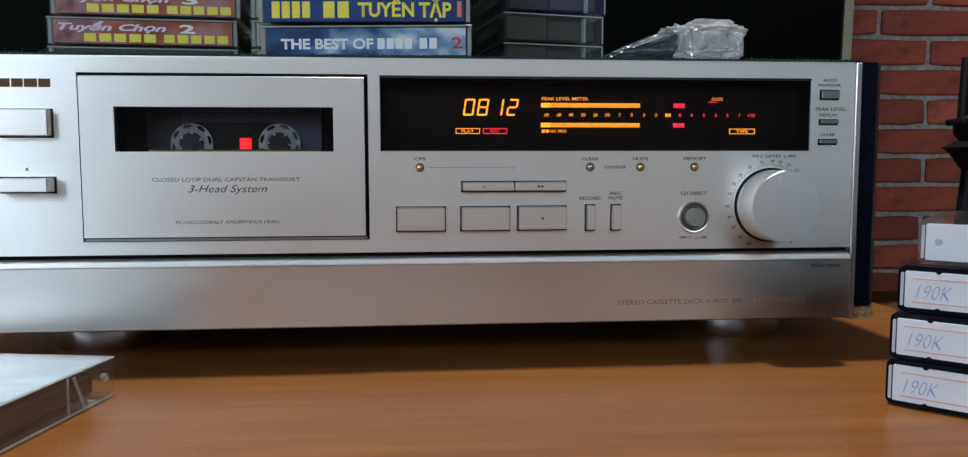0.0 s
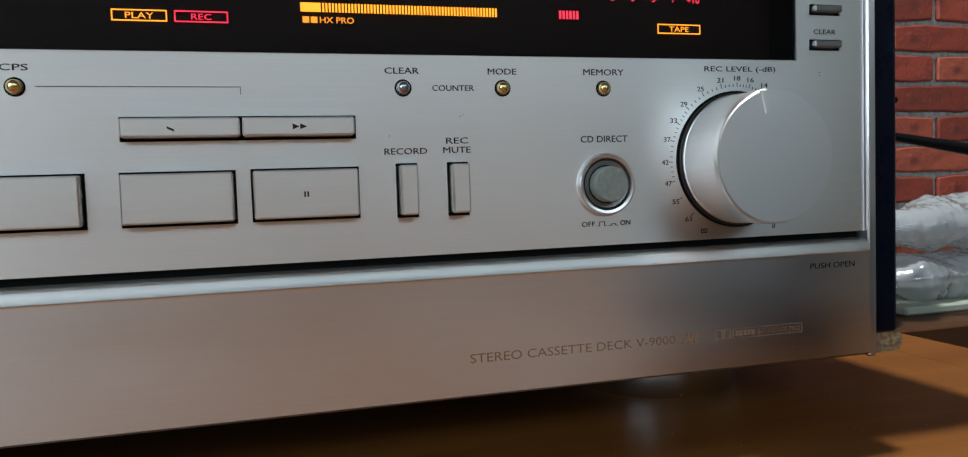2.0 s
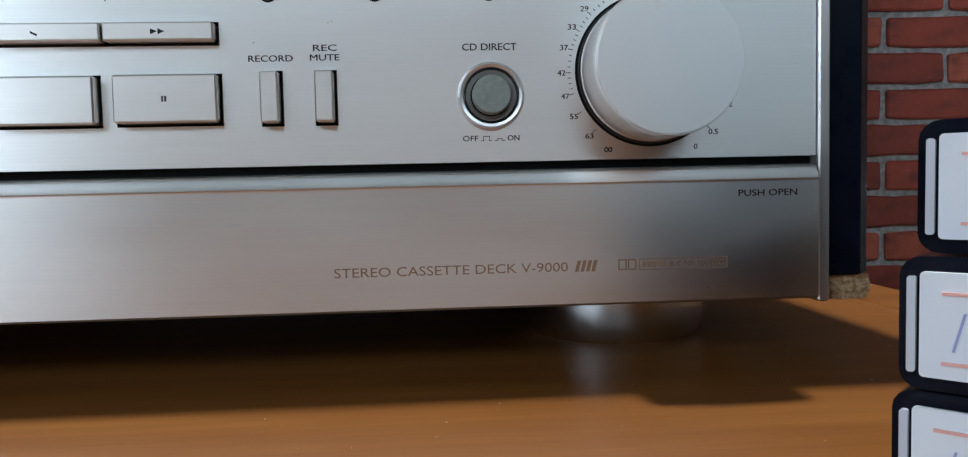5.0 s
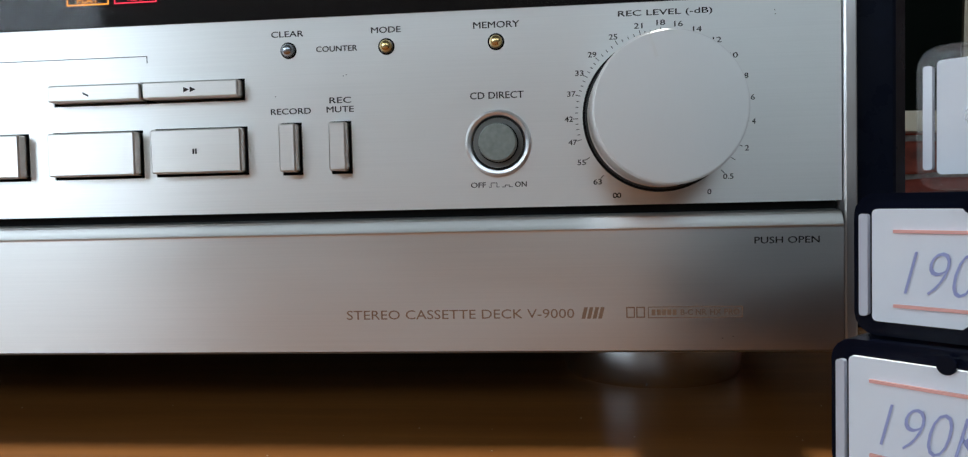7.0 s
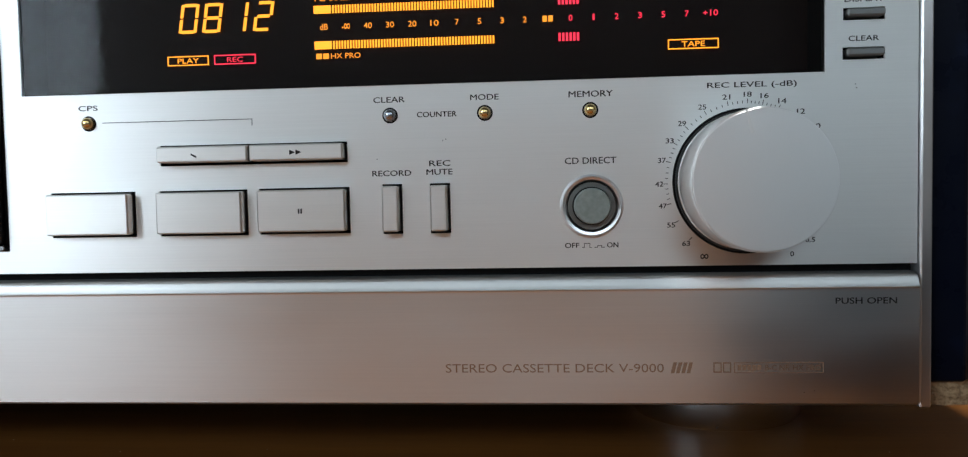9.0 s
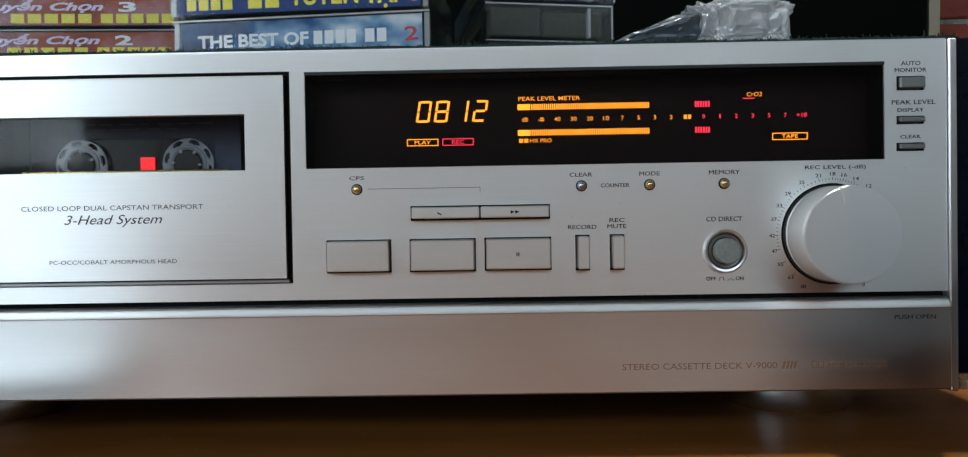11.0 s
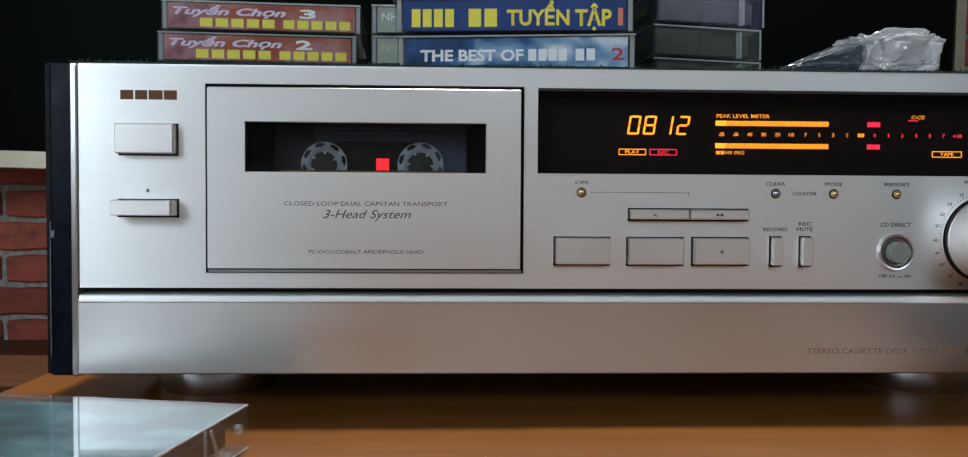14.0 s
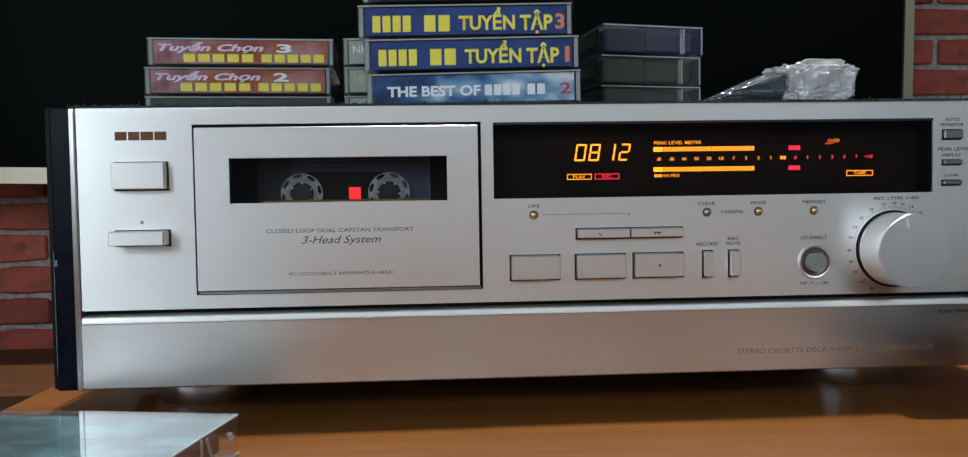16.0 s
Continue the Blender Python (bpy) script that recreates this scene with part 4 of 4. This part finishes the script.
def hollow(x0, x1, y0, y1, z0, z1, t):
    """Thin-walled clear box, open at the back."""
    bm = bmesh.new()
    o = [bm.verts.new((x, y, z)) for y in (y0, y1) for x, z in ((x0, z0), (x1, z0), (x1, z1), (x0, z1))]
    i = [bm.verts.new((x, y, z)) for y in (y0 + t, y1) for x, z in ((x0 + t, z0 + t), (x1 - t, z0 + t), (x1 - t, z1 - t), (x0 + t, z1 - t))]
    for ring in (o, i):
        bm.faces.new(ring[:4])
        for k in range(4):
            bm.faces.new((ring[k], ring[(k + 1) % 4], ring[4 + (k + 1) % 4], ring[4 + k]))
    for k in range(4):
        bm.faces.new((o[4 + k], o[4 + (k + 1) % 4], i[4 + (k + 1) % 4], i[4 + k]))
    bmesh.ops.recalc_face_normals(bm, faces=bm.faces)
    bmesh.ops.bevel(bm, geom=[e for e in bm.edges if all(v in o for v in e.verts)], offset=0.0003, segments=1, affect="EDGES")
    return bm


def spine_case(at, turn, card, label, words, clear=None, w=W, d=D, h=H):
    """A closed cassette case, spine towards the viewer; words: (text or None for a bar, x0, x1, z0, z1, ink, keywords)."""
    case = tagged(empty("cassette_case", at, turn), label, "cassette case", group="cassette cases on the deck")
    part("shell", hollow(0, w, 0, d, 0, h, 0.0011), clear or SPINE_CLEAR, case, "clear plastic shell")
    inlay = part("inlay_card", box(0.0035, w - 0.0035, 0.0013, 0.0016, 0.0016, h - 0.0014), card, case, "printed paper spine")
    part("tape_inside", box(0.004, w - 0.004, 0.003, d - 0.003, 0.0016, h - 0.0016, bevel=0.001), TAPE_SHELL, case)
    for side in (0.0006, w - 0.0026):
        part("hinge_post", box(side, side + 0.0020, 0.0012, 0.0040, 0.0012, h - 0.0012), RIM, case)
    part("lid_edge", box(0.0002, w - 0.0002, -0.0004, 0.0002, h - 0.0012, h - 0.0004, bevel=0.0001), RIM, case)
    for body, x0, x1, z0, z1, ink, kw in words:
        if body is None:
            n = kw["letters"]
            step = (x1 - x0) / n
            part("print_bar", bars([(x0 + step * (k + 0.07), x0 + step * (k + 0.86), z0, z1) for k in range(n)], 0.00122, 0.00130), ink, inlay)
        else:
            part("print", text_bm(body, x0, x1, z0, z1, 0.00124, **kw), ink, inlay)
    return case


BASE = 0.1502
P = 0.01725
BLUE_WORDS = [(None, 0.0070, 0.0275, 0.0032, 0.0114, INK_YELLOW, {"letters": 4}), (None, 0.0330, 0.0475, 0.0032, 0.0114, INK_YELLOW, {"letters": 2}),
              ("TUYỂN", 0.0510, 0.0795, 0.0036, 0.0150, INK_YELLOW, {"bold": 0.03}), ("TẬP", 0.0820, 0.0985, 0.0012, 0.0136, INK_YELLOW, {"bold": 0.03})]
# the middle stack
spine_case((0.1472, 0.0300, BASE), -6.0, CARD_SKY, "clear cassette case with a blue and white cloudy spine", [
    ("THE BEST OF", 0.0106, 0.0580, 0.0048, 0.0102, INK_WHITE, {"bold": 0.035}), (None, 0.0598, 0.0783, 0.0048, 0.0102, INK_WHITE, {"letters": 4}),
    (None, 0.0812, 0.0910, 0.0048, 0.0102, INK_WHITE, {"letters": 2}), ("2", 0.0978, 0.1034, 0.0048, 0.0104, INK_RED, {"bold": 0.02})])
for k, (n, dx, dy, turn) in enumerate((("1", -0.0008, 0.0005, -4.5), ("3", -0.0036, 0.0015, -3.0))):
    spine_case((0.1472 + dx, 0.0285 + dy, BASE + P * (k + 1)), turn, CARD_BLUE, "clear cassette case with royal blue spine and yellow lettering",
               BLUE_WORDS + [(n, 0.0998 if n == "3" else 0.1014, 0.1046 if n == "3" else 0.1036, 0.0036, 0.0114, INK_ORANGE, {"bold": 0.03})])
spine_case((0.1462, 0.0290, BASE + P * 3), -4.0, CARD_SKY, "clear cassette case with pale blue and white spine",
           [(None, 0.0110, 0.0420, 0.0035, 0.0108, INK_WHITE, {"letters": 5}), (None, 0.0460, 0.0835, 0.0035, 0.0108, INK_YELLOW, {"letters": 5})])
# the low stack beside it, on a plain case
for k, n in enumerate((None, "2", "3")):
    dx = (0.0, 0.0, 0.0022)[k]
    words = [] if n is None else [("Tuyển Chọn", 0.0060, 0.0670, 0.0078, 0.0145, INK_LILAC, {"shear": 0.3, "bold": 0.035}), (n, 0.0745, 0.0835, 0.0084, 0.0136, INK_WHITE, {"bold": 0.035}),
                                  (None, 0.0198, 0.0620, 0.0026, 0.0074, INK_YELLOW, {"letters": 5}), (None, 0.0650, 0.1036, 0.0026, 0.0074, INK_YELLOW, {"letters": 5})]
    spine_case((0.0098 + dx, 0.1030, BASE + P * k), 4.0, CARD_RED if n else CARD_GREY,
               "scuffed clear cassette case with brick-red spine and lilac script" if n else "plain cassette case with grey card under the others", words, CLEAR_DUSTY)
# the sage stack half hidden behind
for k in range(3):
    spine_case((0.1262, 0.1080, BASE + P * k), 1.0, CARD_SAGE, "cassette case with sage green spine, half hidden behind the stacks",
               [("NH", 0.0060, 0.0150, 0.0080, 0.0125, material("pale_yellow_print", (0.62, 0.62, 0.32), 0.5) if k == 1 else INK_WHITE, {})] if k else [], CLEAR_DUSTY)
# end-on cases beside
for k in range(3):
    top = k == 2
    case = tagged(empty("cassette_case", (0.2765 + (0.001 if top else 0), 0.0715 - (0.001 if top else 0), BASE + P * k), 11.0),
                  "clear violet-tinted cassette case lying end-on" if top else "clear cassette case with olive-grey card, lying end-on", "cassette case", group="cassette cases on the deck")
    cw, cd = 0.0625, 0.1085
    part("shell", hollow(0, cw, 0, cd, 0, H, 0.0012), CLEAR_VIOLET if top else CLEAR_DUSTY, case, "clear plastic shell")
    part("card", box(0.0030, 0.0270, 0.0022, cd - 0.004, 0.0018, H - 0.0018, bevel=0.0004), CARD_GREY, case, "folded olive-grey paper")
    part("tape_inside", box(0.0285, cw - 0.0035, 0.0060, cd - 0.006, 0.0024, H - 0.0024, bevel=0.001), TAPE_SHELL if top else CARD_GREY, case)
    part("divider", box(0.0274, 0.0282, 0.0013, 0.0300, 0.0013, H - 0.0013), CLEAR_DUSTY, case)
    part("side_label", box(-0.0003, -0.00005, 0.006, cd - 0.006, 0.0016, H - 0.0016), CARD_INK, case, "dark paper label on the long side")
    part("side_print", box(-0.0005, -0.00032, 0.010, 0.050, 0.0065, 0.0105), CARD_GREY, case)
    part("end_rib", box(cw - 0.0120, cw - 0.0108, 0.0013, 0.0050, 0.0014, H - 0.0014), RIM, case)
    part("top_rim", box(0.0002, cw - 0.0002, -0.0003, 0.0003, H - 0.0010, H - 0.0003), RIM, case)
    part("side_rim", box(cw - 0.0010, cw - 0.0002, -0.0003, 0.0003, 0.0006, H - 0.0012), RIM, case)

# ---------------------------------------------------------------- crumpled bag on the deck
def crumpled(cx, cy, cz, rx, ry, rz, seed, folds, power=0.55):
    """A crumpled bundle: a rounded block whose skin is broken into sharp folds."""
    bm = bmesh.new()
    bmesh.ops.create_icosphere(bm, subdivisions=5, radius=1.0)
    for v in bm.verts:
        p = v.co.copy()
        q = Vector([math.copysign(abs(c) ** power, c) for c in p])
        crease = (abs(noise.noise(p * 1.6 + Vector((seed, 1, 7)))) - 0.2) * folds + abs(noise.noise(p * 4.2 + Vector((0, seed, 0)))) * folds * 0.45 + abs(noise.noise(p * 10.0)) * folds * 0.14
        q = q * (0.88 + crease)
        v.co = (cx + q.x * rx, cy + q.y * ry, max(0.1503, cz + q.z * rz))
    return bm


plastic_bag = tagged(finish("plastic_bag", crumpled(0.3830, 0.0410, 0.1610, 0.0200, 0.0200, 0.0118, 4.0, 0.42), BAG), "crumpled clear plastic bag lying on the dark cloth", "plastic bag")
tail = crumpled(0.3480, 0.0430, 0.1590, 0.0260, 0.0170, 0.0092, 8.0, 0.22, 0.8)
for v in tail.verts:
    k = min(1.0, max(0.0, (v.co.x - 0.3200) / 0.050))
    v.co.z = 0.1503 + (v.co.z - 0.1503) * (0.14 + 1.15 * k)
part("flat_tail", tail, material("glossy_dark_film", (0.06, 0.075, 0.09), 0.15), plastic_bag, "flattened dark glossy end of the bag", smooth=True)

# ---------------------------------------------------------------- flat case on the table
flat = tagged(empty("cassette_case", (0.0406, -0.0722, 0.0004), -10.0), "clear cassette case lying flat with a dark teal card", "cassette case")
part("shell", hollow(-W / 2, W / 2, -D / 2, D / 2, 0, 0.0165, 0.0012), FLAT_CLEAR, flat, "clear plastic shell")
part("picture_card", box(-W / 2 + 0.003, W / 2 - 0.003, -D / 2 + 0.003, D / 2 - 0.0025, 0.0143, 0.0147), CARD_TEAL, flat, "dark teal picture card")
part("tape_inside", box(-W / 2 + 0.005, W / 2 - 0.0035, -D / 2 + 0.004, D / 2 - 0.008, 0.0022, 0.0125, bevel=0.002), TAPE_SHELL, flat, "cassette inside the case")
part("front_card", box(-W / 2 + 0.004, W / 2 - 0.004, -D / 2 + 0.0016, -D / 2 + 0.0022, 0.0016, 0.0148), CARD_PALE, flat, "pale blue and white printed spine")
for y in (D / 2 - 0.0060, 0.004):
    part("hinge_pin", lathe([(0.0017, W / 2 - 0.0014), (0.0017, W / 2 + 0.0004), (0.0008, W / 2 + 0.0004), (0.0008, W / 2 - 0.0002)], 20, "x", (0, y, 0.0090)) if y > 0.01 else
         box(W / 2 - 0.0005, W / 2 + 0.0002, y, y + 0.0008, 0.0012, 0.0152), RIM, flat)
rib = box(W / 2 - 0.0004, W / 2 + 0.0003, -0.0006, 0.0006, 0.0, 0.0145)
rib.transform(Matrix.Translation((0, 0.014, 0.0012)) @ Matrix.Rotation(radians(24), 4, "X"))
part("diagonal_rib", rib, RIM, flat)
for z in (0.0002, 0.0158):
    part("edge_rim", box(W / 2 - 0.0006, W / 2 + 0.0003, -D / 2, D / 2, z, z + 0.0006), RIM, flat)


# ---------------------------------------------------------------- priced stack on the table
def rounded_box(x0, x1, y0, y1, z0, z1, r, seg=4):
    """A box whose upright front outline has rounded corners."""
    bm = bmesh.new()
    ring = []
    for cx, cz, a0 in ((x1 - r, z1 - r, 0), (x0 + r, z1 - r, 90), (x0 + r, z0 + r, 180), (x1 - r, z0 + r, 270)):
        for k in range(seg + 1):
            a = radians(a0 + 90 * k / seg)
            ring.append((cx + r * math.cos(a), cz + r * math.sin(a)))
    f = [bm.verts.new((x, y0, z)) for x, z in ring]
    b = [bm.verts.new((x, y1, z)) for x, z in ring]
    bm.faces.new(f)
    bm.faces.new(b)
    for i in range(len(ring)):
        bm.faces.new((f[i], f[(i + 1) % len(ring)], b[(i + 1) % len(ring)], b[i]))
    bmesh.ops.recalc_face_normals(bm, faces=bm.faces)
    return bm


PH = 0.0184
for k, (dx, dy, turn) in enumerate(((0.0, 0.0, -46), (0.0006, -0.0005, -45), (0.0040, 0.0008, -44), (0.0120, 0.001, -43))):
    clear_top = k == 3
    case = tagged(empty("cassette_case", (0.4128 + dx, -0.0870 + dy, 0.0002 + (PH + 0.0002) * k), turn),
                  "clear empty-looking cassette case with pale card on top of a stack" if clear_top else "black-edged cassette case with white price card, stacked", "cassette case", group="priced cassette cases")
    shell = rounded_box(0, W, 0.0015, D, 0, PH, 0.0028)
    part("shell", shell, CLEAR_DUSTY if clear_top else BLACK_CASE, case, "clear shell" if clear_top else "black glossy shell", smooth=True)
    part("lid", rounded_box(0.0006, W - 0.0006, 0.0003, 0.0020, 0.0006, PH - 0.0006, 0.0024), LID_CLEAR, case, "clear front lid", smooth=True)
    card = part("price_card", rounded_box(0.0027, W - 0.0055, 0.0005, 0.0012, 0.0020, PH - 0.0020, 0.0006), CARD_WHITE, case, "white card")
    # pale strip painted as the reflection on the lid
    part("lid_shine", rounded_box(0.0012, 0.0023, 0.0001, 0.0010, 0.0026, PH - 0.0026, 0.0004), LID_GLINT, case)
    if clear_top:
        part("corner_pin", lathe([(0.0001, -0.0002), (0.0012, -0.0002), (0.0014, 0.0004)], 20, "y", (0.0072, 0, PH / 2)), RIM, case, smooth=True)
    else:
        part("rule_line", bars([(0.0054, W - 0.012, PH - 0.0050, PH - 0.0046), (0.0054, W - 0.012, 0.0040, 0.0044)], 0.0001, 0.0005), INK_LINE, card)
        part("handwriting", text_bm("190K", 0.0066, 0.0188, 0.0058, 0.0112, 0.0002, shear=0.35, bold=-0.02), INK_PEN, card, "blue handwritten price")
        for z in (0.0008, PH - 0.0022):
            part("lid_notch", lathe([(0.0001, -0.0001), (0.0011, -0.0001), (0.0011, 0.0006)], 16, "y", (0.0142, 0, z + 0.0007)), BLACK_CASE, case)

# ---------------------------------------------------------------- phone tripod behind
sx, sy, sz = 0.870, 0.485, FLOOR + CAB
tripod = tagged(empty("tripod_stand", (sx, sy, sz)), "black plastic tripod stand with folded legs and clamp", "tripod")


def tube(a, b, r0, r1, steps=16):
    a, b = Vector(a), Vector(b)
    bm = lathe([(r0, 0), (r1, (b - a).length)], steps, "z")
    bm.transform(Matrix.Translation(a) @ (b - a).to_track_quat("Z", "Y").to_matrix().to_4x4())
    return bm


H0 = -sz
part("column", tube((0.0, 0, H0 - 0.02), (0.012, 0, H0 + 0.118), 0.0100, 0.0085), STAND_BLACK, tripod, smooth=True)
part("collar", lathe([(0.008, H0 + 0.088), (0.014, H0 + 0.094), (0.024, H0 + 0.110), (0.033, H0 + 0.117), (0.022, H0 + 0.123), (0.012, H0 + 0.128)], 24, "z", (0.012, 0, 0)), STAND_BLACK, tripod, smooth=True)
part("head", lathe([(0.014, H0 + 0.122), (0.022, H0 + 0.132), (0.024, H0 + 0.146), (0.018, H0 + 0.154), (0.010, H0 + 0.160)], 24, "z", (0.014, 0, 0)), STAND_BLACK, tripod, smooth=True)
part("plate", box(-0.014, 0.046, -0.016, 0.016, H0 + 0.143, H0 + 0.151, bevel=0.003, segments=2), STAND_BLACK, tripod)
part("clamp_post", tube((-0.003, 0, H0 + 0.150), (-0.001, 0, H0 + 0.222), 0.0058, 0.0052), STAND_BLACK, tripod, smooth=True)
part("clamp_post", tube((0.015, 0, H0 + 0.150), (0.018, 0, H0 + 0.212), 0.0058, 0.0052), STAND_BLACK, tripod, smooth=True)
part("screw", tube((0.012, 0, H0 + 0.218), (0.048, 0, H0 + 0.220), 0.0026, 0.0034), CHROME, tripod, "shiny screw", smooth=True)
part("wing_nut", lathe([(0.0001, -0.002), (0.007, -0.002), (0.007, 0.002), (0.0001, 0.002)], 20, "y", (0.037, 0, H0 + 0.231)), STAND_BLACK, tripod)
part("pan_handle", tube((0.020, -0.008, H0 + 0.113), (0.170, -0.020, H0 + 0.088), 0.0042, 0.0075), STAND_BLACK, tripod, smooth=True)
part("hub", lathe([(0.012, H0 - 0.006), (0.030, H0 - 0.010), (0.034, H0 - 0.020), (0.032, H0 - 0.034), (0.020, H0 - 0.040)], 24, "z"), STAND_BLACK, tripod, smooth=True)
for dx, dy in ((-0.026, 0.0), (0.004, -0.018), (0.030, 0.004)):
    part("leg", tube((dx, dy, H0 - 0.030), (dx * 1.08, dy * 1.1, 0.0), 0.0085, 0.0078), LEG_BLACK, tripod, "glossy black tubular leg", smooth=True)


# ---------------------------------------------------------------- bubble wrap bundles
def bubble_roll(x0, x1, y, z, r, squash, seed, tip):
    bm = bmesh.new()
    nu, nv = 150, 84
    ring0 = []
    for i in range(nu + 1):
        u = i / nu
        ends = min(1.0, (u / tip) ** 0.5) if u < tip else 1.0
        row = []
        for j in range(nv):
            a = 2 * math.pi * j / nv
            base = Vector((x0 + (x1 - x0) * u, y + math.cos(a) * r * ends, z + math.sin(a) * r * squash * ends))
            n = noise.noise(base * 22 + Vector((seed, 0, 0))) * 0.011 * ends + abs(noise.noise(base * 70)) * 0.004
            dot = 0.0014 if (i % 3 == 1 and (j + (i // 3) % 2) % 2) else 0.0
            d = Vector((0, math.cos(a), math.sin(a)))
            row.append(bm.verts.new(base + d * (n + dot)))
        ring0.append(row)
    for i in range(nu):
        for j in range(nv):
            bm.faces.new((ring0[i][j], ring0[i][(j + 1) % nv], ring0[i + 1][(j + 1) % nv], ring0[i + 1][j]))
    bm.faces.new(ring0[0])
    bm.faces.new(ring0[-1])
    bmesh.ops.recalc_face_normals(bm, faces=bm.faces)
    return bm


cz = FLOOR + CAB
tagged(finish("bubble_wrap_roll", bubble_roll(0.956, 1.46, 0.560, cz + 0.036, 0.050, 0.54, 3, 0.08), BUBBLE, smooth=True), "lower bundle of clear bubble wrap on the cabinet", "bubble wrap")
tagged(finish("bubble_wrap_roll", bubble_roll(0.946, 1.44, 0.555, cz + 0.097, 0.050, 0.60, 9, 0.20), BUBBLE, smooth=True), "upper bundle of clear bubble wrap lying on another", "bubble wrap")
tagged(finish("folded_paper", box(0.955, 1.46, 0.50, 0.66, cz + 0.0005, cz + 0.010, bevel=0.002), CARD_SAGE), "pale green-grey folded paper under the bubble wrap", "paper")

# ---------------------------------------------------------------- bricks of the wall
BL, BH, J = 0.1545, 0.0427, 0.0065
variants = []
for k in range(6):
    bm = bmesh.new()
    add_box(bm, -(BL - J) / 2, (BL - J) / 2, -0.006, 0.004, -(BH - J) / 2, (BH - J) / 2)
    bmesh.ops.subdivide_edges(bm, edges=[e for e in bm.edges if abs(e.verts[0].co.x - e.verts[1].co.x) > 0.05], cuts=4)
    for v in bm.verts:
        n = noise.noise_vector(v.co * 45 + Vector((k * 13.7, 0, 0)))
        corner = 0.0018 if abs(v.co.x) > 0.07 else 0
        v.co += Vector((n.x * 0.0022 - math.copysign(corner * 0.5, v.co.x), n.y * 0.0008, n.z * 0.0024 - math.copysign(corner, v.co.z)))
    bmesh.ops.bevel(bm, geom=[e for e in bm.edges if min(v.co.y for v in e.verts) < -0.003 and e.calc_face_angle(0) > 0.8], offset=0.0022, segments=1, affect="EDGES")
    me = bpy.data.meshes.new("brick")
    bm.to_mesh(me)
    bm.free()
    me.materials.append(BRICK)
    variants.append(me)
pick = random.Random(11)
for r in range(-6, 15):
    zc = 0.3239 - BH * (r + 0.5)
    if zc < FLOOR + CAB - 0.01:
        continue
    for c in range(-11, 12):
        xc = 0.968 + BL * (c + 0.5) + (BL / 2 if r % 2 == 0 else 0)
        if not (-0.62 < xc < 0.02 or 0.42 < xc < 1.62):
            continue
        b = new("brick", variants[pick.randrange(6)])
        b.parent = wall_north
        b.location = (xc, NORTH, zc)
        b.rotation_euler = (0, radians(180) if pick.random() < 0.5 else 0, 0)
